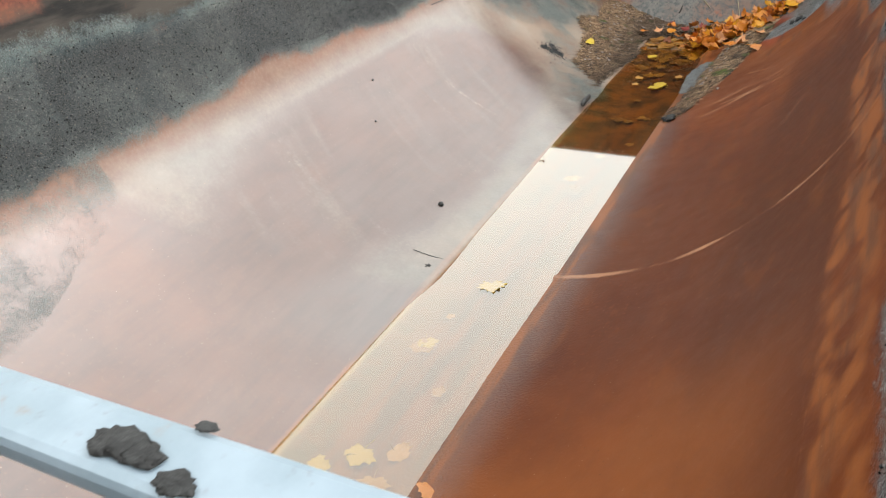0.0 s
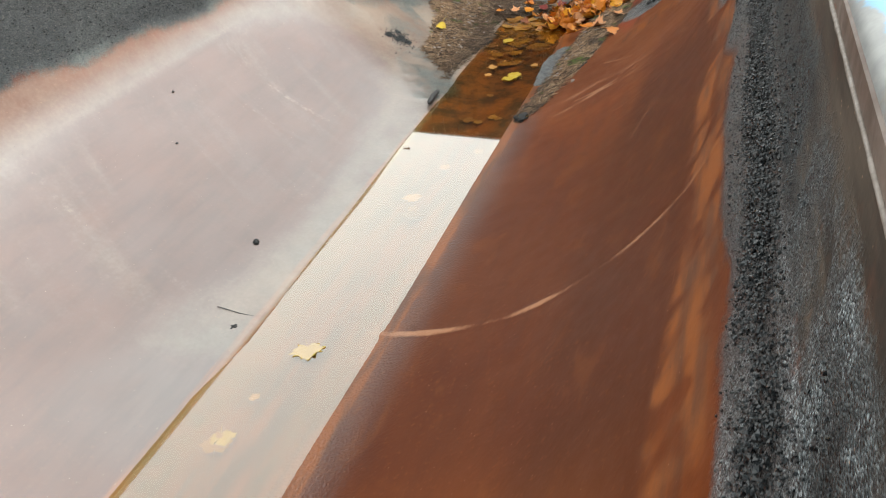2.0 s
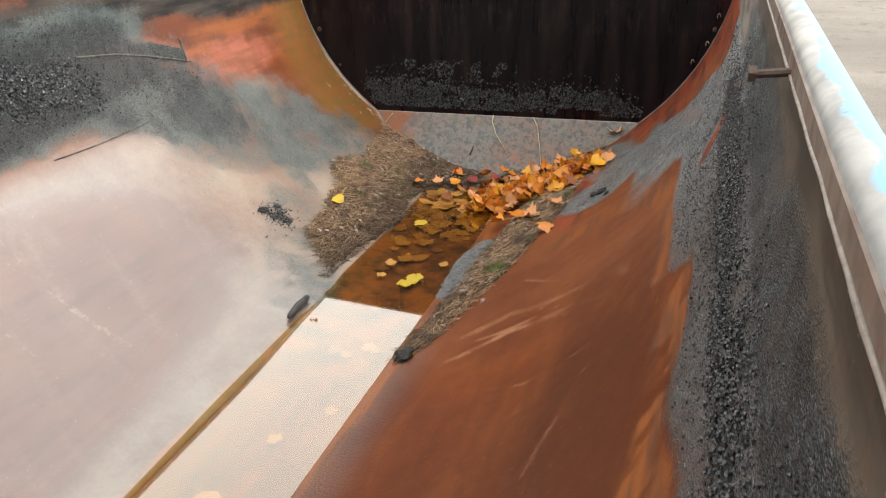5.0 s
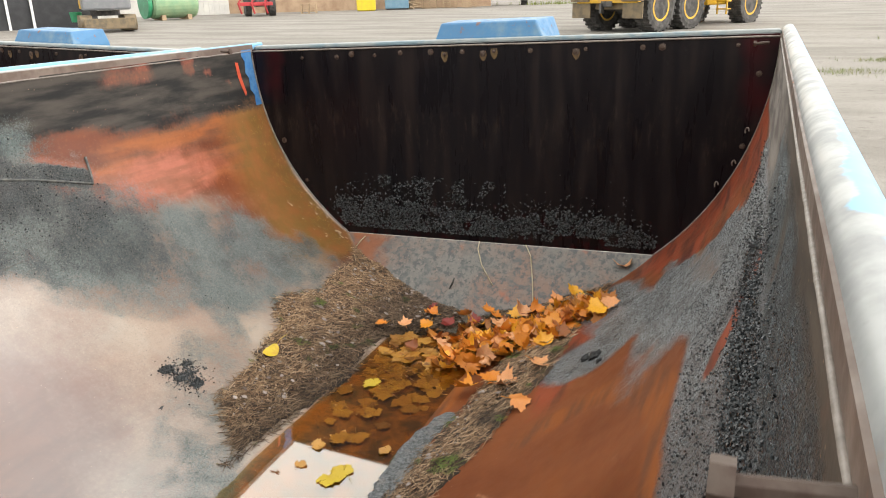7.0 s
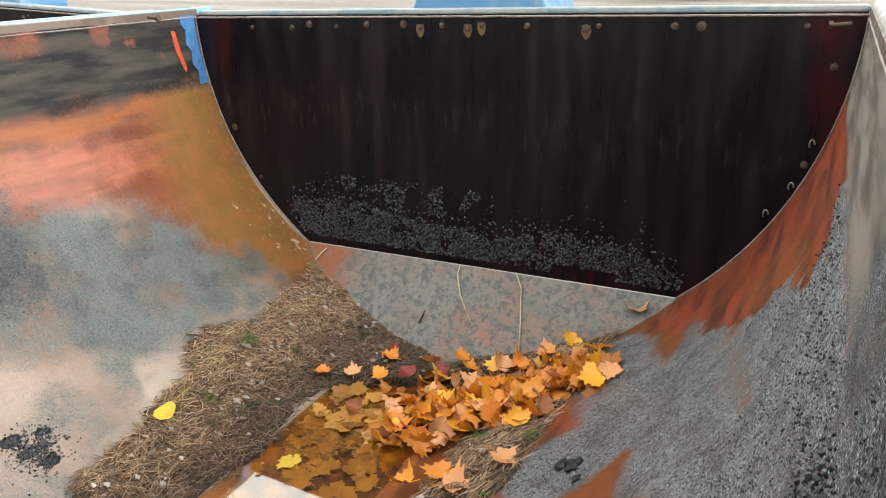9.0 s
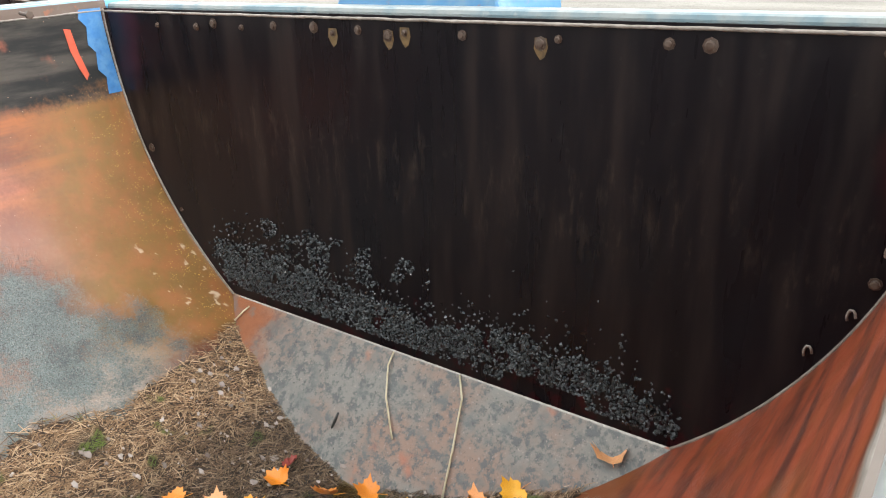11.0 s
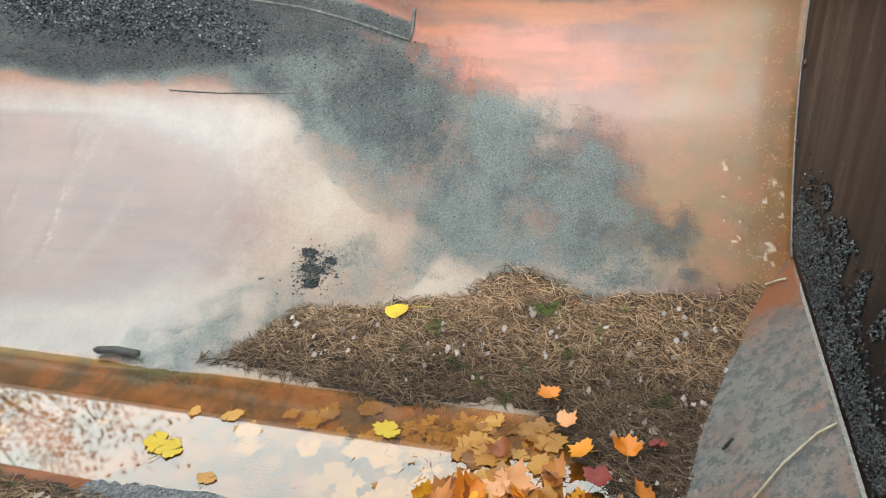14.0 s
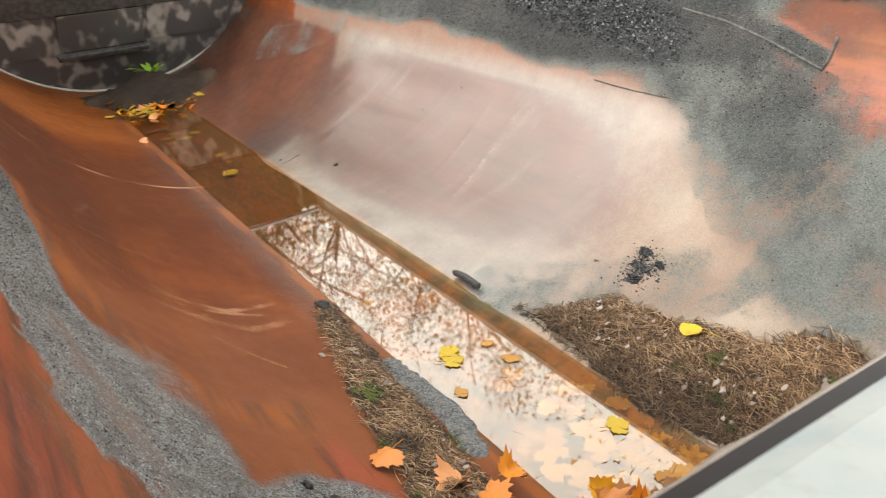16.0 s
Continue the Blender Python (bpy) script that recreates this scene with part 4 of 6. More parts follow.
def build_heap(name, label, depth_of, y0, y1, t0, t1, needles, seed, bias=0.6):
    ny, nt = int((y1 - y0) / 0.012), int((t1 - t0) / 0.6)
    T, Y = np.meshgrid(np.linspace(t0, t1, nt), np.linspace(y0, y1, ny))
    y, th = Y.ravel(), T.ravel()
    h = heap_h(depth_of(y, th), y, th, seed)
    h = h + np.where(h > 0, 0.004 * vnoise(y * 40, th / 1.2, seed + 1, 2), 0)
    r = R - h
    px, pz = pipe_xz(th, r)
    verts = np.stack([px, y, pz], 1)
    hh = h.reshape(ny, nt)
    faces = [(j * nt + i, j * nt + i + 1, (j + 1) * nt + i + 1, (j + 1) * nt + i) for j in range(ny - 1) for i in range(nt - 1)
             if max(hh[j, i], hh[j, i + 1], hh[j + 1, i], hh[j + 1, i + 1]) > 0]
    ob = raw(name, verts, faces, M_MULCH, None, "", True)
    tagged(ob, label, "needle litter", "", "stuff")
    rng = random.Random(seed)
    nv, nf = [], []
    ys = np.array([rng.uniform(y0, y1) for _ in range(needles * 5)])
    tt_ = np.array([rng.uniform(t0, t1) for _ in range(needles * 5)])
    ds = depth_of(ys, tt_)
    hs = heap_h(ds, ys, tt_, seed)
    count = 0
    for yy, tt, d, hh1 in zip(ys.tolist(), tt_.tolist(), ds.tolist(), hs.tolist()):
        if count >= needles:
            break
        if d < -0.6 or (d < 0.8 and rng.random() < 0.5):
            continue
        p, n, ex, ey = tangent(tt, yy, max(hh1, 0) + rng.uniform(0.001, 0.007))
        ang = rng.gauss(0.35, 0.75) if rng.random() < bias else rng.uniform(0, math.pi)
        dirn = (ey * math.cos(ang) + ex * math.sin(ang) + n * rng.uniform(-0.05, 0.16)).normalized()
        side = dirn.cross(n).normalized()
        ln, w = rng.uniform(0.02, 0.065), rng.uniform(0.0007, 0.0015)
        mid = p + n * rng.uniform(0, 0.004) + side * rng.uniform(-0.004, 0.004)
        base = len(nv)
        for q, k in ((p - dirn * ln / 2, 0.6), (mid, 1.0), (p + dirn * ln / 2, 0.5)):
            nv += [q - side * w * k, q + side * w * k, q + n * w * 1.2 * k]
        for s in (0, 3):
            b = base + s
            nf += [(b, b + 1, b + 4, b + 3), (b + 1, b + 2, b + 5, b + 4), (b + 2, b, b + 3, b + 5)]
        count += 1
    raw("needle_cover", nv, nf, M_NEEDLE, ob, "brown dry pine needles")
    cv, cf = [], []
    for _ in range(needles // 60):
        for _try in range(40):
            yy, tt = rng.uniform(y0, y1), rng.uniform(t0, t1)
            if float(depth_of(np.array([yy]), np.array([tt]))[0]) > 2:
                break
        else:
            continue
        p, n, ex, ey = tangent(tt, yy, 0.034 + rng.uniform(0, 0.006))
        s = 0.003 + 0.012 * rng.random() ** 2.5
        base = len(cv)
        k = rng.randint(5, 7)
        for lift in (0.0, 0.003):
            for i in range(k):
                a = i * math.tau / k + rng.uniform(-0.3, 0.3)
                q = s * rng.uniform(0.35, 1.15)
                cv.append(p + ex * math.cos(a) * q + ey * math.sin(a) * q * 0.7 + n * (lift + rng.uniform(0, 0.003)))
        cf.append(tuple(range(base + k, base + 2 * k)))
        cf += [(base + i, base + (i + 1) % k, base + k + (i + 1) % k, base + k + i) for i in range(k)]
    raw("chip_scatter", cv, cf, M_CHIP, ob, "pale bark chips and small stones")
    return ob


build_heap("needle_litter", "heap of brown pine needles and pale chips beside the water", left_depth, -1.62, -0.02, -38, 5, 17000, 101)
build_heap("needle_litter", "narrow drift of brown pine needles beside the water", right_depth, -2.10, -0.02, 1, 37, 10000, 202)


def sand_material():
    m = Mat("wet_bitumen_sand", 0.5)
    g, n2 = m.voronoi(170), m.noise(25, 4)
    cell = m.t.nodes.new("ShaderNodeSeparateColor")
    m.t.links.new(m.voronoi(170, out="Color"), cell.inputs[0])
    col = m.mix(cell.outputs[0], (0.035, 0.040, 0.044), (0.20, 0.22, 0.23))
    col = m.mix(m.span(n2, 0.5, 0.7, 0, 0.5), col, (0.20, 0.19, 0.175))
    return m.done(col, 0.5, m.bump(g, 0.9, 0.005))


M_SAND = sand_material()


def build_bank(label, y0, y1, line, half, seed):
    """A low bank of grit on the liner along (y, theta) points."""
    ts = [t for _, t in line]
    ny, nt = int((y1 - y0) / 0.012), int((max(ts) - min(ts) + 2 * half + 4) / 0.4)
    T, Y = np.meshgrid(np.linspace(min(ts) - half - 2, max(ts) + half + 2, nt), np.linspace(y0, y1, ny))
    y, th = Y.ravel(), T.ravel()
    d = bandmask(y, th, line, half) + 0.9 * vnoise(y * 7, th / 2.5, seed)
    h = np.where(d > 0, 0.002 + 0.004 * smooth01(d * 1.5) + 0.0015 * vnoise(y * 60, th, seed + 1, 2), -0.01)
    r = R - h
    px, pz = pipe_xz(th, r)
    verts = np.stack([px, y, pz], 1)
    hh = h.reshape(ny, nt)
    faces = [(j * nt + i, j * nt + i + 1, (j + 1) * nt + i + 1, (j + 1) * nt + i) for j in range(ny - 1) for i in range(nt - 1)
             if max(hh[j, i], hh[j, i + 1], hh[j + 1, i], hh[j + 1, i + 1]) > 0]
    ob = raw("grit_bank", verts, faces, M_SAND, None, "", True)
    return tagged(ob, label, "grit", "", "stuff")


build_bank("low bank of wet dark grit at the water's edge", -1.75, -1.05, [(-1.60, 11.4), (-1.45, 11.2), (-1.25, 11.0), (-1.15, 12.0)], 2.2, 301)

# ---------------------------------------------------------------- leaves
HALF_LEAF = ((0.0, -0.34), (0.20, -0.46), (0.48, -0.46), (0.50, -0.30), (0.74, -0.24), (0.70, -0.06), (0.98, 0.16), (0.76, 0.26), (0.78, 0.48), (0.56, 0.42), (0.44, 0.50), (0.44, 0.72), (0.22, 0.72), (0.0, 1.0))


def leaf_material(name, a, b, c, rough=0.5):
    m = Mat(name, rough)
    r = m.math("FRACT", m.math("ADD", m.random(), m.math("MULTIPLY", m.island(), 0.999)))
    col = m.mix(m.span(r, 0.0, 0.5), a, b)
    col = m.mix(m.span(r, 0.55, 1.0), col, c)
    n1, n2 = m.noise(28, 4), m.noise(110, 3)
    col = m.mix(m.span(n1, 0.5, 0.75, 0, 0.6), col, (0.30, 0.10, 0.02))
    col = m.mix(m.span(n2, 0.6, 0.8, 0, 0.5), col, (0.10, 0.04, 0.015))
    return m.done(col, rough, m.bump(n1, 0.3, 0.003))


M_LEAF = leaf_material("autumn_maple_leaf", (0.80, 0.40, 0.025), (0.62, 0.20, 0.014), (0.68, 0.34, 0.16), 0.4)
M_LEAF_UNDER = leaf_material("brown_sodden_leaf", (0.42, 0.15, 0.015), (0.22, 0.06, 0.012), (0.50, 0.22, 0.03))
M_LEAF_RED = leaf_material("dark_red_leaf", (0.20, 0.02, 0.018), (0.15, 0.03, 0.02), (0.22, 0.05, 0.03))
M_LEAF_WET = leaf_material("sodden_leaf", (0.34, 0.15, 0.02), (0.46, 0.24, 0.05), (0.17, 0.065, 0.014), 0.4)
M_LEAF_YELLOW = leaf_material("yellow_leaf", (0.52, 0.38, 0.02), (0.50, 0.36, 0.03), (0.46, 0.31, 0.04))


def maple_mesh(seed, curl):
    """A five-lobed leaf, folded along its midrib, its lobes curled up or down."""
    rng = random.Random(seed)
    half = [(x * rng.uniform(0.86, 1.12), y * rng.uniform(0.9, 1.08)) for x, y in HALF_LEAF]
    other = [(-x * rng.uniform(0.86, 1.12), y * rng.uniform(0.9, 1.08)) for x, y in HALF_LEAF[-2:0:-1]]
    outline = half + other
    ph, q = rng.uniform(0, 6), rng.uniform(0, 6)
    fold, droop = curl * rng.uniform(0.15, 0.5), curl * rng.uniform(-0.5, 0.7)

    def rise(x, y):
        d = math.hypot(x, y)
        lobe = math.cos(5 * math.atan2(x, y + 0.2) + ph)
        return fold * abs(x) + curl * 0.45 * d * d + droop * (y - 0.1) ** 2 + 0.16 * abs(curl) * lobe * d * d + 0.05 * math.sin(7 * x + q) * d

    n = len(outline)
    verts, faces = [(0, 0, 0)], []
    for f in (0.4, 0.72, 1.0):
        verts += [(f * x, f * y, rise(f * x, f * y)) for x, y in outline]
    faces += [(0, 1 + i, 1 + (i + 1) % n) for i in range(n)]
    for k in (0, 1):
        o = 1 + k * n
        faces += [(o + i, o + n + i, o + n + (i + 1) % n, o + (i + 1) % n) for i in range(n)]
    b = len(verts)
    bend = rng.uniform(-0.3, 0.3)
    for x, y, z in ((0, -0.28, 0.0), (0.3 * bend, -0.6, 0.05), (bend, -0.95, 0.10)):
        w = 0.02
        verts += [(x - w, y, z), (x + w, y, z), (x, y, z + 2 * w)]
    for k in (0, 3):
        faces += [(b + k, b + k + 1, b + k + 4, b + k + 3), (b + k + 1, b + k + 2, b + k + 5, b + k + 4), (b + k + 2, b + k, b + k + 3, b + k + 5)]
    me = bpy.data.meshes.new("leaf")
    me.from_pydata(verts, [], faces)
    me.update()
    me.polygons.foreach_set("use_smooth", [True] * len(me.polygons))
    return me


def leaf_set(material, curls, seed):
    out = []
    for k, c in enumerate(curls):
        me = maple_mesh(seed + k, c)
        me.materials.append(material)
        out.append(me)
    return out


LEAVES = leaf_set(M_LEAF, (0.25, 0.6, 1.0, -0.6, 0.4, 0.8, -0.9, 1.2, 0.5, -0.35), 1)
LEAVES_RED = leaf_set(M_LEAF_RED, (0.5, 0.8), 21)
LEAVES_WET = leaf_set(M_LEAF_WET, (0.05, 0.12, 0.02, 0.2), 31)
LEAVES_YELLOW = leaf_set(M_LEAF_YELLOW, (0.3, 0.1), 41)
rng = random.Random(77)


def put_leaf(meshes, x, y, z, size, tilt, label, group):
    ob = new("maple_leaf", rng.choice(meshes))
    ob.matrix_world = Matrix.Translation((x, y, z)) @ Euler((radians(rng.gauss(0, tilt)), radians(rng.gauss(0, tilt)), rng.uniform(0, math.tau))).to_matrix().to_4x4() @ Matrix.Diagonal((size, size, size, 1))
    return tagged(ob, label, "leaf", group)


def join_leaves(obs, material, label):
    """The under-layer of a heap, where single leaves cannot be told apart."""
    verts, faces = [], []
    for ob in obs:
        base = len(verts)
        verts += [ob.matrix_world @ v.co for v in ob.data.vertices]
        faces += [tuple(base + i for i in p.vertices) for p in ob.data.polygons]
        bpy.data.objects.remove(ob)
    return tagged(raw("leaf_litter", verts, faces, material, None, "", True), label, "leaf litter", "", "stuff")


G_HEAP, G_WATER, G_BACK = "leaves heaped at the front", "leaves in the water", "leaves by the tailgate"
under = []
for k in range(430):
    u = rng.random() ** 0.85
    cx, cy = 0.10 + 0.46 * u, -0.67 + 0.26 * u
    x, y = cx + rng.gauss(0, 0.07), cy + rng.gauss(0, 0.075)
    mid = 1 - abs(2 * u - 1) * 0.4
    lift = (0.014 + 0.040 * rng.random() * mid) if k < 190 else (0.004 + 0.016 * rng.random() * mid)
    ob = put_leaf(LEAVES, x, y, max(floor_z(x), 0.0) + lift + (0.012 if x > 0.2 else 0), rng.uniform(0.034, 0.056), 30 if k < 190 else 14, "orange-yellow fallen maple leaf on a wet heap", G_HEAP)
    if k >= 190:
        under.append(ob)
join_leaves(under, M_LEAF_UNDER, "orange-brown under-layer of the wet leaf heap")
for x, y, red in ((-0.24, -0.60, 0), (-0.16, -0.55, 0), (-0.08, -0.50, 0), (0.04, -0.36, 0), (0.10, -0.42, 1), (0.18, -0.36, 0), (0.0, -0.46, 1), (0.27, -0.33, 0), (0.42, -0.25, 0), (-0.12, -0.34, 1), (0.13, -0.30, 0), (0.48, -0.18, 0), (0.66, -0.06, 0), (0.67, -0.03, 0),
                  (-0.10, -0.40, 0), (0.22, -0.44, 0), (0.34, -0.36, 1), (0.52, -0.27, 0)):
    put_leaf(LEAVES_RED if red else LEAVES, x, y, floor_z(x, 0, 0.045) + 0.004, rng.uniform(0.030, 0.052), 18, "dark red curled leaf on the needles" if red else "orange fallen maple leaf on dark needles", G_HEAP)
for x, y in ((0.51, -1.13), (0.36, -0.93), (0.50, -0.86), (0.42, -0.99), (0.28, -0.98)):
    put_leaf(LEAVES, x, y, floor_z(x, 0, 0.038), rng.uniform(0.045, 0.06), 8, "orange-brown fallen maple leaf on the needle drift", G_HEAP)
under = []
for k in range(170):
    y = -0.58 - abs(rng.gauss(0, 0.26))
    x = rng.uniform(-0.18, 0.16)
    ob = put_leaf(LEAVES_WET, x, y, -0.007 + (0.009 if rng.random() < 0.3 and y > -0.78 else 0.003 * rng.random()), rng.uniform(0.026, 0.056), 2, "sodden brown-yellow leaf floating in the water", G_WATER)
    if k >= 34:
        under.append(ob)
join_leaves(under, M_LEAF_WET, "sodden brown leaves lying under the shallow water")
for x, y, s, yel in ((-0.067, -1.41, 0.035, 0), (0.086, -1.51, 0.05, 1), (0.06, -1.55, 0.045, 1), (-0.058, -1.52, 0.025, 0), (0.154, -1.36, 0.03, 0), (-0.084, -0.99, 0.045, 1), (-0.005, -2.05, 0.04, 0), (0.098, -2.0, 0.035, 0), (0.05, -2.07, 0.03, 0),
                     (0.141, -2.35, 0.03, 0), (0.048, -2.52, 0.03, 0), (-0.002, -2.77, 0.045, 0), (0.05, -2.9, 0.05, 0), (0.03, -2.86, 0.025, 0), (0.013, -4.54, 0.055, 1), (0.104, -4.50, 0.045, 0), (-0.075, -4.63, 0.05, 1), (0.098, -4.62, 0.055, 0),
                     (-0.051, -4.08, 0.05, 0), (0.016, -3.69, 0.055, 1), (-0.04, -3.9, 0.02, 0), (0.06, -4.7, 0.04, 0), (0.10, -4.25, 0.03, 0), (0.02, -1.75, 0.025, 0), (0.13, -2.01, 0.028, 0)):
    put_leaf(LEAVES_YELLOW if yel else LEAVES_WET, x, y, -0.009 if y < -1.7 else 0.002, s, 1, "yellow maple leaf floating on the still water" if yel else "sodden brown-yellow leaf floating in the water", G_WATER)
put_leaf(LEAVES, 0.258, -4.60, floor_z(0.258) + 0.008, 0.04, 15, "orange leaf fragment on the rusty liner", G_WATER)
put_leaf(LEAVES_YELLOW, 0.255, -2.03, floor_z(0.255) + 0.008, 0.032, 10, "yellow-orange leaf at the tip of the needle drift", G_WATER)
for k in range(46):
    x, y = rng.gauss(0.05, 0.15), -5.42 + rng.gauss(0, 0.14)
    put_leaf(LEAVES_YELLOW if rng.random() < 0.45 else LEAVES, x, y, max(floor_z(x), 0) + 0.01 + 0.02 * rng.random(), rng.uniform(0.03, 0.05), 15, "yellow-brown fallen leaf by the tailgate", G_BACK)
for x, y in ((-0.05, -4.05), (-0.42, -5.6), (-0.30, -5.75), (0.30, -5.3)):
    put_leaf(LEAVES_YELLOW, x, y, max(floor_z(x) + 0.006, -0.008), 0.04, 2, "yellow leaf lying in the shallow water", G_BACK)

# round yellow leaf on the needle heap
bm = bmesh.new()
ring = [bm.verts.new((0.036 * math.cos(a) * (1 + 0.12 * math.cos(a)), 0.027 * math.sin(a), 0.010 * math.cos(a) ** 2 + 0.002 * math.sin(5 * a))) for a in [k * math.tau / 22 for k in range(22)]]
mid = bm.verts.new((0.004, 0, -0.002))
for k in range(22):
    bm.faces.new((mid, ring[k], ring[(k + 1) % 22]))
round_leaf = part("yellow_leaf", join(bm, rod([(0.038, 0, 0.008), (0.07, 0.004, 0.010), (0.11, 0.0, 0.006)], 0.0013, 5)), M_LEAF_YELLOW, None, "", True)
p, n, ex, ey = tangent(-24.6, -1.075, 0.028)
round_leaf.matrix_world = Matrix.Translation(p) @ Matrix((ex, ey, n)).transposed().to_4x4() @ Euler((radians(-12), radians(-8), radians(95))).to_matrix().to_4x4()
tagged(round_leaf, "bright yellow oval leaf with a pale stalk on the needles", "leaf")

# ---------------------------------------------------------------- small things in the trough
M_STRAW = varied("pale_straw", (0.55, 0.50, 0.36), (0.45, 0.38, 0.24), 30, 0.6)
M_DARKWOOD = varied("charred_stick", (0.03, 0.032, 0.034), (0.06, 0.06, 0.058), 40, 0.5, 0, 0.6)
M_TAR = varied("black_bitumen", (0.008, 0.009, 0.010), (0.022, 0.024, 0.025), 60, 0.6, 0, 0.9, 150)
M_BOLT = varied("rusty_bolt", (0.050, 0.027, 0.018), (0.095, 0.070, 0.055), 60, 0.5, 0.2, 0.4)


def ramp_point(x, z):
    """On the ramp plate at x and height z below the rim, in the body's frame."""
    x, z = x + 0.018, z - 0.009
    return BODY @ Vector((x, -0.012 - RAMP_RUN * (CHORD - z) / (CHORD + R), z))


for label, pts in (("pale bent straw lying on the grey plate", [(-0.06, -0.902), (-0.058, -0.93), (-0.02, -0.985), (0.055, -1.05)]),
                   ("pale bent straw lying on the grey plate", [(0.165, -0.902), (0.20, -0.94), (0.235, -1.03), (0.265, -1.12)]),
                   ("short pale straw at the corner of the grey plate", [(-0.66, -0.915), (-0.675, -0.93), (-0.69, -0.955)])):
    s = part("straw", rod([ramp_point(*q) + Vector((0, -0.002, 0.003)) for q in pts], 0.0028, 6), M_STRAW, None, "", True)
    tagged(s, label, "straw", "straws on the plate")
s = part("twig", rod([ramp_point(-0.145, -1.075), ramp_point(-0.135, -1.06) + Vector((0, -0.012, 0.006)), ramp_point(-0.125, -1.045) + Vector((0, -0.02, 0.02))], [0.003, 0.005, 0.003], 6), M_DARKWOOD, None, "", True)
tagged(s, "small dark twig sticking up on the grey plate", "twig")

s = part("stick", rod([shell(-12.2, -1.955, R - 0.018), shell(-12.2, -1.94, R - 0.019), shell(-12.5, -1.88, R - 0.02), shell(-12.4, -1.825, R - 0.019), shell(-12.5, -1.805, R - 0.018)], [0.006, 0.012, 0.013, 0.012, 0.010], 9), M_DARKWOOD, None, "", True)
tagged(s, "short dark charred stick lying by the water's edge", "stick")


def clod(y, th, size, flat, seed, label, category="bitumen clod", material=None):
    bm = bmesh.new()
    bmesh.ops.create_icosphere(bm, subdivisions=3, radius=1)
    for v in bm.verts:
        q = v.co * 1.7 + Vector((seed * 3.1, 0, 0))
        v.co *= 1 + 0.75 * noise.noise(q) + 0.45 * noise.noise(q * 2.6)
    p, n, ex, ey = tangent(th, y, size * flat * 0.5)
    bmesh.ops.transform(bm, matrix=Matrix.Translation(p) @ Matrix((ex, ey, n)).transposed().to_4x4() @ Matrix.Diagonal((size, size * 1.25, size * flat, 1)), verts=bm.verts)
    ob = part("clod", bm, material or M_TAR, None, "", True)
    return tagged(ob, label, category, "bitumen clods")


for k, (y, th, s) in enumerate(((-1.38, -28.6, 0.026), (-1.40, -31.0, 0.024), (-1.415, -33.6, 0.026), (-1.335, -32.6, 0.022), (-1.36, -30.6, 0.018), (-1.47, -30.5, 0.012), (-1.30, -30.2, 0.012), (-1.55, -28.5, 0.010))):
    clod(y, th, s * 0.80, 0.05, k + 1, "flat black bitumen clod stuck to the pale liner")
clod(-2.045, 11.6, 0.030, 0.4, 20, "dark grey grit clod at the tip of the needle drift")
clod(-3.27, -20.6, 0.010, 0.5, 21, "small black crumb on the pale polished liner")
clod(-3.66, -13.2, 0.009, 0.5, 22, "small black crumb on the pale polished liner")
clod(-3.05, -44.0, 0.004, 0.5, 23, "small black crumb on the pale polished liner")
clod(-2.86, -52.0, 0.004, 0.5, 24, "small black crumb on the pale polished liner")
s = part("grass_stalk", rod([shell(-17.7, -3.607, R - 0.003), shell(-14, -3.602, R - 0.004), shell(-9.9, -3.588, R - 0.003)], 0.0013, 5), M_DARKWOOD, None, "", True)
tagged(s, "thin dark grass stalk lying on the pale liner", "stalk")
clod(-1.09, -26.6, 0.012, 0.5, 25, "black bitumen clod at the edge of the needles")
for k, (y, th, s) in enumerate(((-0.95, 37.5, 0.020), (-0.93, 35.2, 0.017), (-1.02, 39.0, 0.012))):
    clod(y, th, s, 0.6, k + 30, "black bitumen clod on the rusty liner")
clod(-1.70, 20.3, 0.009, 0.7, 41, "small white stone on the needle drift", "stone", M_CHIP)


def octa(p, s, rng, verts, faces, n=None):
    base = len(verts)
    q = [Vector((1, 0, 0)), Vector((0, 1, 0)), Vector((-1, 0, 0)), Vector((0, -1, 0)), Vector((0, 0, 1)), Vector((0, 0, -1))]
    turn = Euler((rng.uniform(0, 6), rng.uniform(0, 6), rng.uniform(0, 6))).to_matrix()
    for v in q:
        verts.append(Vector(p) + turn @ v * (s * rng.uniform(0.6, 1.25)))
    faces += [(base + a, base + (a + 1) % 4, base + 4) for a in range(4)] + [(base + (a + 1) % 4, base + a, base + 5) for a in range(4)]


def crumb_material(top):
    m = Mat("bitumen_crumb", 0.35)
    r = m.island()
    col = m.mix(r, (0.008, 0.009, 0.010), top)
    return m.done(col, m.span(r, 0, 1, 0.14, 0.42))


M_CRUMB = crumb_material((0.050, 0.060, 0.066))
M_CRUMB2 = crumb_material((0.042, 0.052, 0.058))


def build_patch_crumbs():
    rng = random.Random(29)
    verts, faces = [], []
    for _ in range(900):
        cy, ct, sp = rng.choice(((-1.39, -29, 1.0), (-1.405, -33, 0.9), (-1.34, -32, 0.9), (-1.37, -31, 0.8), (-1.39, -30, 1.9), (-1.40, -32, 1.6)))
        octa(shell(ct + sp * rng.gauss(0, 0.95), cy + sp * rng.gauss(0, 0.018), R - 0.002), rng.uniform(0.0010, 0.0042), rng, verts, faces)
    ob = raw("bitumen_spatter", verts, faces, M_CRUMB)
    return tagged(ob, "black bitumen spatter round the clods on the liner", "bitumen", "", "stuff")


build_patch_crumbs()


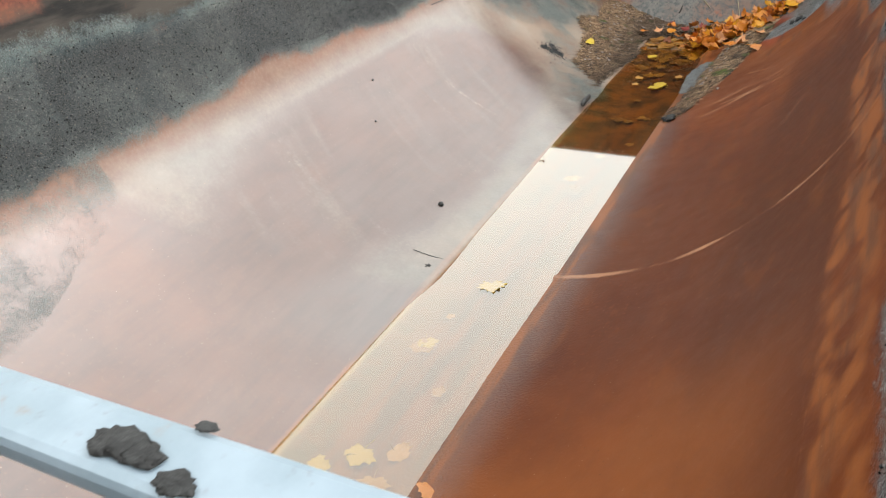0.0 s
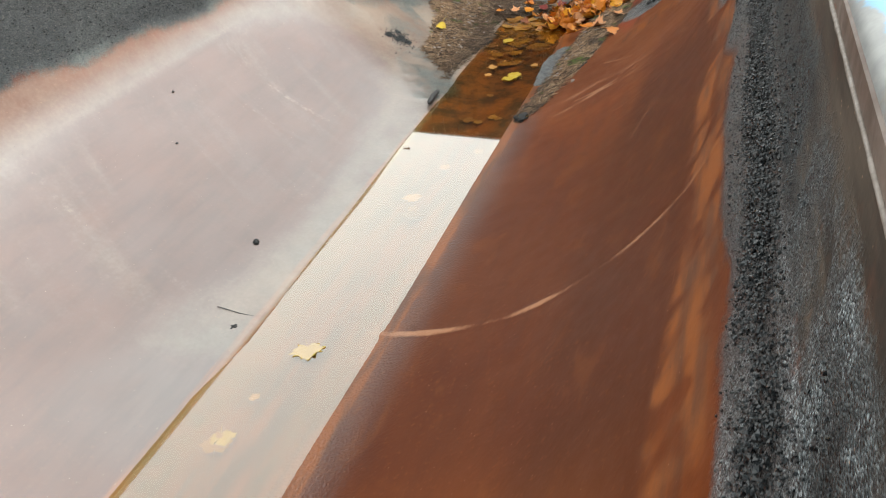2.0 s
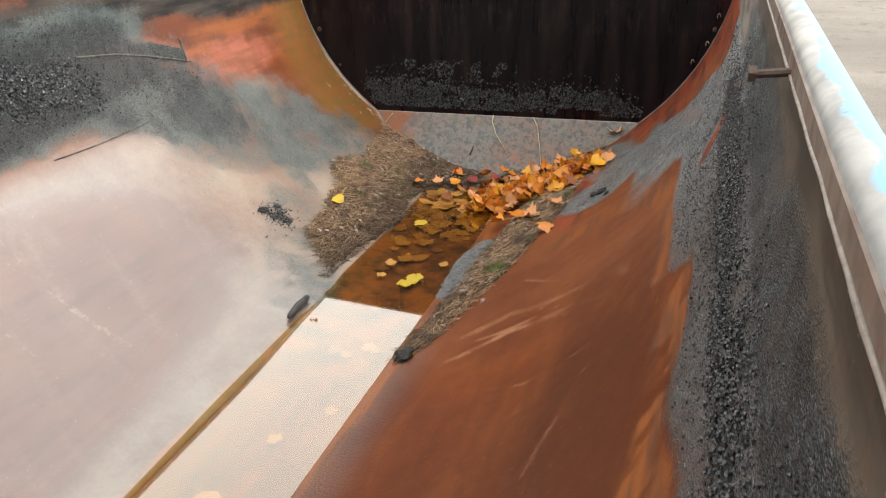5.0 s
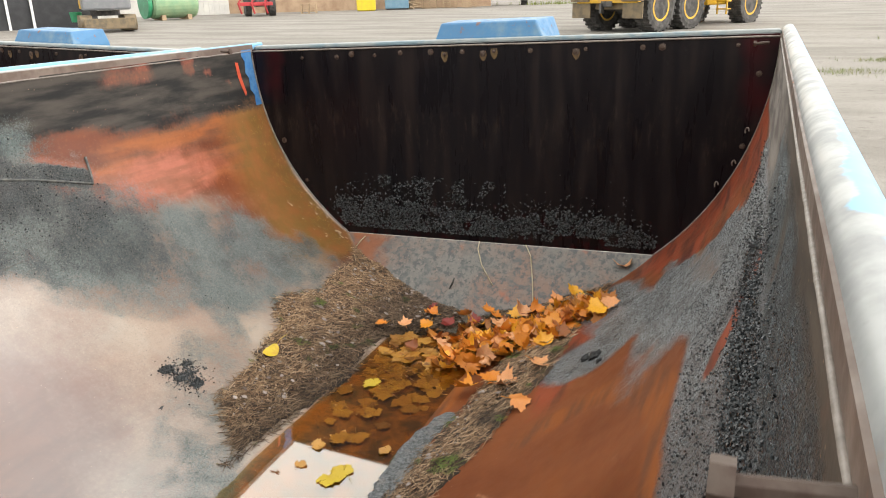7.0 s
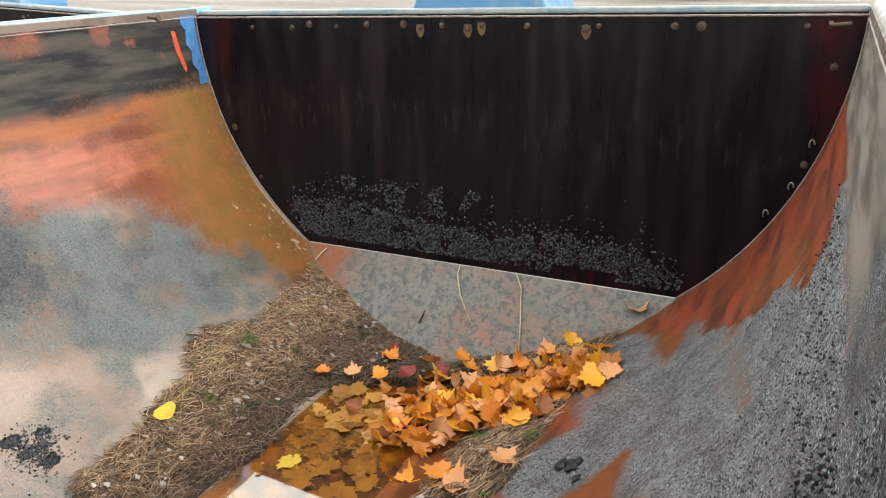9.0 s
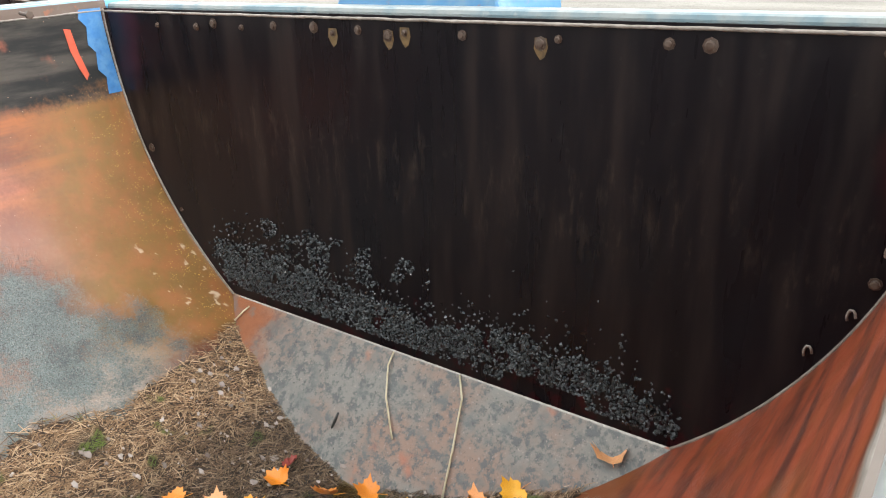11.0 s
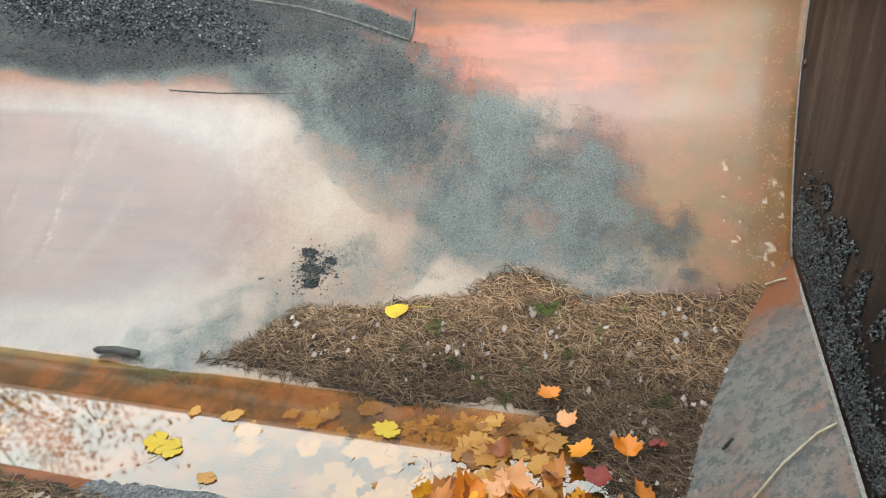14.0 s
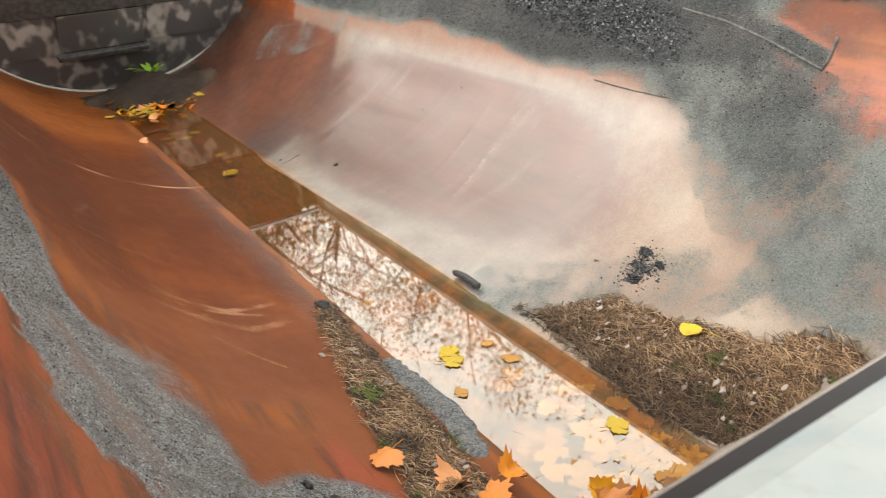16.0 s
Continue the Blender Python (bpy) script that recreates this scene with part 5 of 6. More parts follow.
def build_board_crumbs():
    rng = random.Random(9)
    verts, faces = [], []
    top_x = (-0.86, -0.78, -0.55, -0.35, -0.1, 0.1, 0.3, 0.5, 0.62, 0.75, 0.80)
    top_z = (0.28, 0.40, 0.43, 0.41, 0.385, 0.37, 0.42, 0.41, 0.395, 0.355, 0.31)
    k = 0
    while k < 9000:
        x, z = rng.uniform(-0.84, 0.78), rng.uniform(0.255, 0.60)
        lo = 0.262 + 0.02 * (x + 0.7) + (0.03 if 0.25 < x < 0.62 and noise.noise((x * 9, 3, 0)) > -0.05 else 0)
        hi = float(np.interp(x, top_x, top_z)) + 0.02 * noise.noise((x * 14, 0, 1))
        dense = lo < z < hi
        over = z - hi
        if z < lo or abs(x) > math.sqrt(R * R - (z - ZC) ** 2) - 0.03:
            continue
        if not dense:
            keep = math.exp(-over / 0.03) * 0.28
            if -0.55 < x < 0.1 and 0.42 < z < 0.54 and noise.noise((x * 11, z * 11, 7)) > 0.08:
                keep = 0.4
            if rng.random() > keep:
                continue
        elif noise.noise((x * 16, z * 16, 2)) < -0.32 and rng.random() < 0.8:
            continue
        octa((x, lean_y(z - ZC) - 0.002, z), rng.uniform(0.0022, 0.0062), rng, verts, faces)
        k += 1
    return raw("bitumen_grit", verts, faces, M_CRUMB, body, "black glistening bitumen crumbs stuck along the foot of the board")


ob = build_board_crumbs()
ob["kind"] = "stuff"


def build_liner_crumbs():
    rng = random.Random(19)
    verts, faces = [], []
    n = 620000
    y = np.array([rng.uniform(-5.3, -0.05) for _ in range(n)])
    th = np.array([rng.choice((-1, 1)) * rng.uniform(24, 84) for _ in range(n)])
    (g, _, _), _, _ = wear(y, th)
    core = np.clip(1 - np.abs(th - 77 - 1.5 * vnoise(y * 3, y * 0, 91)) / 4.2, 0, 1) * np.clip(0.75 + 0.9 * vnoise(y * 9, th / 3, 92, 3), 0.1, 1)
    tar = np.clip(bandmask(y + 0.10 * vnoise(y * 1.6, th / 30, 3), th, [(-1.80, -70.5), (-2.05, -72.5), (-2.35, -73.5), (-2.7, -75)], 6.0) * 1.6, 0, 1) * (th < 0)
    for a, b, c, d, e in zip(y.tolist(), th.tolist(), g.tolist(), core.tolist(), tar.tolist()):
        dens = max(0.0, c - 0.30) * (0.26 if b > 0 else (0.42 if b < -58 else 0.08)) + (0.95 * d * min(1.0, max(0.0, (-1.5 - a) * 1.4)) if b > 0 else 0.55 * e)
        if rng.random() < dens:
            s = rng.uniform(0.0009, 0.0030) * (1 + 0.6 * d) * (1.5 if b < -64 and rng.random() < 0.4 else 1) * (1 + 1.1 * e) * (0.7 if b > 0 and a > -1.7 else 1)
            octa(shell(b, a, R - 0.005 - 0.008 * d * rng.random()), s, rng, verts, faces)
    return raw("liner_grit", verts, faces, M_CRUMB2, body, "dark bitumen grit stuck to the liner")


ob = build_liner_crumbs()
ob["kind"] = "stuff"

# ---------------------------------------------------------------- bolts, tailgate and feet of the body
M_STAIN = varied("ochre_rust_stain", (0.120, 0.072, 0.024), (0.050, 0.030, 0.014), 60, 0.6)


def bolt_head(r=0.008, h=0.006):
    return lathe([(r * 1.5, 0), (r * 1.5, h * 0.35), (r, h * 0.4), (r, h), (r * 0.7, h * 1.2)], 8)


FACE = Matrix.Rotation(radians(90), 4, "X")
for k, (x, dz, stain) in enumerate(((-0.92, 0, 0), (-0.73, 0, 0), (-0.65, 0.012, 0), (-0.53, 0.004, 0), (-0.40, 0.012, 0), (-0.25, 0.012, 0), (-0.185, 0, 1), (-0.10, 0.010, 0), (-0.005, 0, 1), (0.045, 0.008, 1), (0.206, 0.008, 0), (0.40, -0.002, 1), (0.44, 0.008, 0),
                                    (0.667, 0.008, 0), (0.742, 0.008, 0), (1.02, 0.008, 0), (1.10, -0.10, 0), (-1.07, -0.40, 0), (-0.96, -0.60, 0), (1.06, -0.38, 0))):
    z = -0.056 + dz
    x = x * 1.011
    bm = bolt_head(0.006 + 0.002 * (k % 3), 0.006)
    bmesh.ops.transform(bm, matrix=BODY @ Matrix.Translation((x, lean_y(z) - 0.0005, z)) @ FACE, verts=bm.verts)
    part("bolt", bm, M_BOLT, body)
    if stain:
        h = 0.027 * stain
        bm = bmesh.new()
        pts = [(-0.014, 0.012), (0.014, 0.012), (0.017, -0.3 * h), (0.010, -h), (0.0, -1.25 * h), (-0.008, -h * 0.9), (-0.016, -0.4 * h)]
        bm.faces.new([bm.verts.new(BODY @ Vector((x + a, lean_y(z + b) - 0.0012, z + b))) for a, b in pts][::-1])
        part("rust_stain", bm, M_STAIN, body, "ochre rust run under a bolt")
for x, y, z, d in ((1.183, -2.874, -0.024, -1), (-1.180, -0.262, 0.002, 1), (1.14, -0.02, -0.039, -1)):
    a = BODY @ Vector((x, y, z))
    b = BODY @ Vector((x + d * 0.045, y, z - 0.004))
    bm = join(rod([a, b], 0.006, 8), rod([b, b + Vector((d * 0.010, 0, 0))], 0.012, 6))
    part("bolt", bm, M_BOLT, body, "long rusty bolt sticking out of the side")
for x, z in ((0.985, -0.595), (1.045, -0.505), (1.085, -0.375)):
    ring = [BODY @ Vector((x + 0.007 * math.cos(a), lean_y(z) - 0.006, z + 0.014 * math.sin(a))) for a in [k * math.tau / 10 for k in range(7)]]
    part("clip", rod(ring, 0.0028, 6), M_WELD, body, "bent pale wire clip at the board's edge", True)


def gate_material():
    m = Mat("dirty_dark_gate", 0.55)
    down = m.stretched(8, 8, 0.8)
    n1, n2, n3 = m.noise(1.1, 1.5, 0.5, down), m.noise(40, 4), m.noise(1.2, 2)
    col = m.mix(m.span(n1, 0.50, 0.66), (0.10, 0.10, 0.105), (0.46, 0.45, 0.43))
    col = m.mix(m.span(n3, 0.35, 0.6, 0.5, 0), col, (0.06, 0.058, 0.06))
    col = m.mix(m.span(n2, 0.6, 0.8, 0, 0.4), col, (0.05, 0.047, 0.045))
    return m.done(col, 0.5, m.bump(n2, 0.3, 0.004))


M_GATE = gate_material()
M_GATEBLACK = varied("black_rubber_edge", (0.045, 0.045, 0.047), (0.10, 0.10, 0.10), 30, 0.6)
M_SEAL = varied("pale_weld_rim", (0.45, 0.44, 0.42), (0.55, 0.55, 0.52), 25, 0.5)
M_GATEOUT = steel_paint("gate_outside_rust", (0.12, 0.055, 0.02), (0.16, 0.09, 0.03), (0.06, 0.15, 0.13), 0.5, 0.5)


def gate_point(x, z, off=0.0):
    """On the slanting gate at body x and world height z, off metres towards the front."""
    return Vector((x, back_y(z) + off * 0.81, z - off * 0.58))


def gate_slab(x0, x1, z0, z1, off, thick):
    bm = bmesh.new()
    q = [bm.verts.new(gate_point(x, z, o)) for o in (off, off + thick) for x, z in ((x0, z0), (x1, z0), (x1, z1), (x0, z1))]
    for f in ((0, 1, 2, 3), (7, 6, 5, 4), (0, 4, 5, 1), (1, 5, 6, 2), (2, 6, 7, 3), (3, 7, 4, 0)):
        bm.faces.new([q[i] for i in f])
    bmesh.ops.recalc_face_normals(bm, faces=bm.faces)
    return bevel(bm, 0.004, 1)


def build_gate():
    arc = [shell(t, 0) for t in np.linspace(-89.5, 89.5, 60) + math.degrees(LEAN)]
    bm = bmesh.new()
    a = [bm.verts.new(gate_point(x, max(z, -0.02), 0.0)) for x, _, z in arc]
    b = [bm.verts.new(gate_point(x, max(z, -0.02), -0.05)) for x, _, z in arc]
    bm.faces.new(a)
    for i in range(len(arc) - 1):
        bm.faces.new((a[i + 1], a[i], b[i], b[i + 1]))
    bmesh.ops.recalc_face_normals(bm, faces=bm.faces)
    gate = part("tailgate", bm, M_GATE, body, "dark dirty slanting tailgate")
    bm = bmesh.new()
    bm.faces.new([bm.verts.new(gate_point(x, max(z, -0.02), -0.052)) for x, _, z in arc][::-1])
    part("gate_outside", bm, M_GATEOUT, gate, "brown and green weathered outside")
    part("gate_board", gate_slab(-1.04, 1.06, 0.665, 1.15, 0.002, 0.03), M_GATEBLACK, gate, "black board across the gate's top")
    part("hatch", gate_slab(-0.20, 0.39, 0.37, 0.645, 0.002, 0.016), M_GATE, gate, "grey streaked hatch plate")
    part("hatch_ledge", gate_slab(-0.23, 0.42, 0.325, 0.36, 0.002, 0.05), M_GATEBLACK, gate)
    part("gate_panel", gate_slab(0.42, 0.84, 0.35, 0.65, 0.002, 0.012), M_GATE, gate)
    part("gate_panel", gate_slab(-0.86, -0.23, 0.38, 0.65, 0.002, 0.012), M_GATE, gate)
    rim = [gate_point(x * 1.0, z, 0.022) + Vector((0, 0, 0.012)) for x, _, z in arc if z < 0.75]
    part("gate_seal", rod(rim, 0.014, 8), M_SEAL, gate, "pale rounded rim along the gate's foot", True)


build_gate()
for k, (x, y, s) in enumerate(((0.735, -5.512, 0.026), (0.752, -5.514, 0.020), (0.782, -5.522, 0.018), (0.770, -5.489, 0.010))):
    bm = bmesh.new()
    bmesh.ops.create_icosphere(bm, subdivisions=3, radius=1)
    for v in bm.verts:
        v.co *= 1 + 0.5 * noise.noise(v.co * 2 + Vector((k * 4, 0, 0)))
    bmesh.ops.transform(bm, matrix=BODY @ Matrix.Translation((x, y, RAIL_TOP + 0.002)) @ Matrix.Diagonal((s * 0.62, s * 0.36, s * 0.10, 1)), verts=bm.verts)
    part("tar_smear", bm, M_TAR, body, "black bitumen smear on the rail", True)
# paint marks by the front corner
M_BLUEMARK = varied("blue_touch_up", (0.03, 0.14, 0.34), (0.07, 0.19, 0.36), 25, 0.45)
M_REDMARK = varied("red_paint_mark", (0.42, 0.06, 0.025), (0.36, 0.07, 0.035), 25, 0.45)


def patch(name, pts, material, label):
    bm = bmesh.new()
    bm.faces.new([bm.verts.new(shell(t, y, R - 0.003)) for y, t in pts])
    part(name, bm, material, body, label)


for i in range(10):
    t0, t1 = -88.6 + 1.25 * i, -87.35 + 1.25 * i
    w0, w1 = 0.075 - 0.0035 * i + 0.010 * math.sin(i * 2.1), 0.075 - 0.0035 * (i + 1) + 0.010 * math.sin(i * 2.1 + 2.1)
    patch("paint_mark", [(0.008 - w0, t0), (0.008, t0), (0.008, t1), (0.008 - w1, t1)], M_BLUEMARK, "blue paint stripe by the front corner")
patch("paint_mark", [(-0.128, -86.2), (-0.106, -86.0), (-0.098, -82.5), (-0.085, -79.4), (-0.098, -78.6), (-0.112, -80.5), (-0.124, -83.0)], M_REDMARK, "red paint mark by the front corner")

for x in (-0.47, 0.50):
    part("skid", box(0.16, 6.0, 0.34, Matrix.Translation((x, -3.0, -0.135)), 0.01), M_OUT, body, "blue steel skid under the body")


def front_box(parent):
    """The trapezoid box that rises behind the front rail."""
    bm = bmesh.new()
    lo = [bm.verts.new(BODY @ Vector(q) + Vector((0.018, 0, -0.009))) for q in ((-0.30, 0.13, -0.9), (0.22, 0.13, -0.9), (0.22, 0.42, -0.9), (-0.30, 0.42, -0.9))]
    md = [bm.verts.new(BODY @ Vector(q) + Vector((0.018, 0, -0.009))) for q in ((-0.30, 0.13, 0.0), (0.22, 0.13, 0.0), (0.22, 0.42, 0.0), (-0.30, 0.42, 0.0))]
    hi = [bm.verts.new(BODY @ Vector(q) + Vector((0.018, 0, -0.009))) for q in ((-0.275, 0.16, 0.082), (0.175, 0.16, 0.082), (0.195, 0.40, 0.088), (-0.285, 0.40, 0.088))]
    for a, b in ((lo, md), (md, hi)):
        for i in range(4):
            bm.faces.new((a[i], a[(i + 1) % 4], b[(i + 1) % 4], b[i]))
    bm.faces.new(hi)
    bm.faces.new(lo[::-1])
    bevel(bm, 0.008, 2)
    part("front_box", bm, M_BLUE, parent, "blue painted steel box behind the front rail")


# seams on the far wall
M_SEAM = varied("gritty_seam", (0.05, 0.055, 0.055), (0.12, 0.12, 0.11), 40, 0.7, 0, 0.6)
for name, line, r in (("seam", [(-2.06, -60.6), (-1.95, -60.4), (-1.84, -60.3), (-1.70, -60.4), (-1.57, -60.6)], 0.0022), ("plate_edge", [(-1.75, -75.5), (-1.55, -74.2), (-1.38, -72.2), (-1.25, -70.3), (-1.175, -69.2), (-1.165, -71.0), (-1.16, -74.0)], 0.005)):
    part(name, rod([shell(t, y, R - 0.004) for y, t in line], r, 6), M_SEAM, body, "gritty seam on the liner", True)

front_box(body)
body["group"] = "tipper bodies"
neighbour = copy_thing(body, Matrix.Translation((-3.10, 0.24, -0.028)) @ Matrix.Rotation(radians(3.4), 4, "Y"))
neighbour["label"] = "second blue half-pipe tipper body parked alongside"

# leaf mould and a weed at the tailgate's foot
mound = bmesh.new()
bmesh.ops.create_grid(mound, x_segments=50, y_segments=50, size=0.5, matrix=Matrix.Identity(4))
for v in mound.verts:
    x, y = -0.10 + v.co.x * 0.95, -5.86 + v.co.y * 0.9
    d = 1 - math.hypot(v.co.x * 2, v.co.y * 2) + 0.35 * noise.noise((x * 5, y * 5, 3))
    h = 0.19 * max(0, d) + 0.02 * noise.noise((x * 22, y * 22, 0)) if d > 0 else -0.02
    yy = max(y, back_y(0.05) + 0.02)
    v.co = Vector((x, yy, max(floor_z(x), -0.02) + h))
mould = part("leaf_mould", mound, M_MULCH, None, "", True)
tagged(mould, "black rotting leaf mould heaped against the tailgate", "leaf mould", "", "stuff")
M_WEED = varied("fresh_green_weed", (0.16, 0.34, 0.03), (0.26, 0.44, 0.05), 30, 0.5)
weed = empty("weed", "small bright green weed growing in the leaf mould", "plant", at=(-0.17, -5.98, 0.12))
wr = random.Random(5)
for k in range(16):
    a, ln = wr.uniform(0, math.tau), wr.uniform(0.08, 0.19)
    bm = bmesh.new()
    prev = None
    for j in range(5):
        u = j / 4
        w = 0.019 * math.sin(math.pi * min(u + 0.12, 0.98))
        c = Vector((math.cos(a) * ln * u, math.sin(a) * ln * u * 0.8, ln * 1.1 * (u - 0.6 * u * u)))
        sd = Vector((-math.sin(a), math.cos(a), 0)) * w
        row = [bm.verts.new(c - sd), bm.verts.new(c + Vector((0, 0, -0.003))), bm.verts.new(c + sd)]
        if prev:
            bm.faces.new((prev[0], prev[1], row[1], row[0]))
            bm.faces.new((prev[1], prev[2], row[2], row[1]))
        prev = row
    part("leaf", bm, M_WEED, weed)

# ---------------------------------------------------------------- trees behind, seen in the water
M_BARK = varied("grey_brown_bark", (0.055, 0.042, 0.032), (0.10, 0.08, 0.06), 6, 0.85, 0, 0.6)
M_CROWN = Mat("autumn_foliage", 0.6)
_r = M_CROWN.island()
M_CROWN = M_CROWN.done(M_CROWN.mix(_r, (0.22, 0.10, 0.02), (0.36, 0.20, 0.05)), 0.6)


def build_tree(x, y, height, seed):
    rng = random.Random(seed)
    base = Vector((0, 0, 0))
    verts, faces, tips = [], [], []

    def limb(p, d, length, r, level):
        n = 5 if level < 2 else 3
        pts = [p]
        q, dd = p.copy(), d.copy()
        for i in range(n):
            dd = (dd + Vector((rng.gauss(0, 0.13), rng.gauss(0, 0.13), rng.gauss(0.05, 0.08)))).normalized()
            q = q + dd * length / n
            pts.append(q.copy())
        sides = 7 if level == 0 else 5 if level == 1 else 3
        start = len(verts)
        for i, c in enumerate(pts):
            t = (pts[min(i + 1, n)] - pts[max(i - 1, 0)]).normalized()
            a = t.orthogonal().normalized()
            b = t.cross(a)
            rr = r * (1 - 0.62 * i / n)
            for k in range(sides):
                verts.append(c + (a * math.cos(k * math.tau / sides) + b * math.sin(k * math.tau / sides)) * rr)
        for i in range(n):
            for k in range(sides):
                u, v = start + i * sides + k, start + i * sides + (k + 1) % sides
                faces.append((u, v, v + sides, u + sides))
        if level >= 3:
            tips.append(pts[-1])
            tips.append(pts[1])
            return
        kids = (13, 7, 6)[level]
        for k in range(kids):
            f = rng.uniform(0.32, 1.0) if level == 0 else rng.uniform(0.2, 1.0)
            i = min(int(f * n), n - 1)
            o = pts[i].lerp(pts[i + 1], f * n - i)
            t = (pts[i + 1] - pts[i]).normalized()
            out = t.orthogonal().normalized()
            out.rotate(Matrix.Rotation(rng.uniform(0, math.tau), 3, t))
            nd = (t * rng.uniform(0.35, 0.9) + out * rng.uniform(0.6, 1.0)).normalized()
            limb(o, nd, length * rng.uniform(0.36, 0.55), r * (1 - 0.6 * f) * 0.5, level + 1)

    limb(base, Vector((0, 0, 1)), height * 0.60, height * 0.0095, 0)
    z0 = GROUND + 0.5 * max(0, math.hypot(x, y) - 6) ** 1.15 * 0.013 - 0.05
    tree = empty("tree", "half-bare autumn tree with thin branches and few leaves", "tree", "trees behind the yard", at=(x, y, z0))
    raw("trunk", verts, faces, M_BARK, tree, "", True)
    lv, lf = [], []
    for t in tips:
        for k in range(3):
            c = t + Vector((rng.gauss(0, 0.2), rng.gauss(0, 0.2), rng.gauss(0, 0.2)))
            u = Vector((rng.gauss(0, 1), rng.gauss(0, 1), rng.gauss(0, 1))).normalized()
            v = u.orthogonal().normalized()
            s = rng.uniform(0.025, 0.055)
            b = len(lv)
            lv += [c - u * s, c + v * s * 0.7, c + u * s, c - v * s * 0.7]
            lf.append((b, b + 1, b + 2, b + 3))
    raw("crown", lv, lf, M_CROWN, tree, "sparse yellow-brown leaves")


for k, (az, dist, h) in enumerate(((-128, 12.5, 10.5), (-133, 14.5, 12.5), (-139, 12.0, 11.0), (-144, 15.0, 13.5), (-149, 13.0, 11.0), (-155, 15.5, 12.0), (-161, 14.0, 9.5), (-168, 16.5, 10.0), (-176, 17.0, 10.0))):
    build_tree(dist * math.sin(radians(az)), -1.2 + dist * math.cos(radians(az)), h, 500 + k)

for k, (x, y, h) in enumerate(((-3.4, -17.0, 16.0), (-1.0, -18.5, 18.0), (1.3, -17.2, 17.0), (3.6, -18.6, 17.5), (6.2, -17.5, 15.0))):
    build_tree(x, y, h, 560 + k)

# ---------------------------------------------------------------- the yard's far side
M_YELLOW = steel_paint("machine_yellow", (0.62, 0.36, 0.02), (0.50, 0.30, 0.05), (0.25, 0.17, 0.08), 0.45, 0.45)
M_TYRE = varied("dusty_tyre", (0.035, 0.034, 0.033), (0.09, 0.085, 0.08), 5, 0.85, 0, 0.4)
M_MUD = varied("muddy_steel", (0.20, 0.15, 0.09), (0.12, 0.10, 0.07), 4, 0.8)
M_GREYBODY = varied("grey_machine_paint", (0.16, 0.17, 0.18), (0.20, 0.20, 0.21), 4, 0.5)
M_GLASS = varied("dark_window", (0.02, 0.025, 0.03), (0.05, 0.055, 0.06), 2, 0.1, 0, 0.0)
M_REDLAMP = varied("red_lamp", (0.65, 0.05, 0.04), (0.55, 0.04, 0.04), 10, 0.3)
M_GREEN = varied("green_tank_paint", (0.02, 0.20, 0.09), (0.03, 0.27, 0.13), 2, 0.5)
M_GREENLIGHT = varied("pale_green_side", (0.20, 0.34, 0.20), (0.27, 0.38, 0.22), 2, 0.6)
M_WOOD = varied("raw_pallet_wood", (0.40, 0.29, 0.18), (0.30, 0.22, 0.14), 5, 0.75)
M_BARNWOOD = varied("old_barn_boards", (0.42, 0.30, 0.20), (0.30, 0.20, 0.13), 1.2, 0.8)
M_PALEWALL = varied("pale_grey_wall", (0.46, 0.45, 0.43), (0.55, 0.54, 0.50), 1.0, 0.8)
M_BLACKWALL = varied("black_shed_sheet", (0.02, 0.022, 0.025), (0.035, 0.036, 0.04), 2, 0.6)
M_WHITE = varied("white_post_paint", (0.70, 0.71, 0.72), (0.78, 0.78, 0.77), 6, 0.5)
M_YBIN = varied("yellow_plastic_bin", (0.65, 0.50, 0.02), (0.58, 0.44, 0.03), 4, 0.5)
M_BLUEBOX = varied("blue_grey_box", (0.11, 0.22, 0.31), (0.15, 0.26, 0.34), 3, 0.55)
M_STEELGREY = varied("oily_steel", (0.05, 0.05, 0.055), (0.12, 0.11, 0.10), 6, 0.5, 0.3)
M_REDPAINT = varied("red_machine_paint", (0.45, 0.03, 0.04), (0.36, 0.04, 0.04), 4, 0.5)
M_GRASS = varied("rough_grass", (0.12, 0.17, 0.04), (0.22, 0.22, 0.07), 4, 0.9)


def yard_z(x, y):
    return GROUND + 0.5 * max(0, math.hypot(x, y) - 6) ** 1.15 * 0.013


def stand(name, label, category, x, y, turn, group=""):
    ob = empty(name, label, category, group, at=(x, y, yard_z(x, y)))
    ob.rotation_euler = (0, 0, radians(turn))
    return ob


def at(x, y, z):
    return Matrix.Translation((x, y, z))


SIDE = Matrix.Rotation(radians(90), 4, "Y")


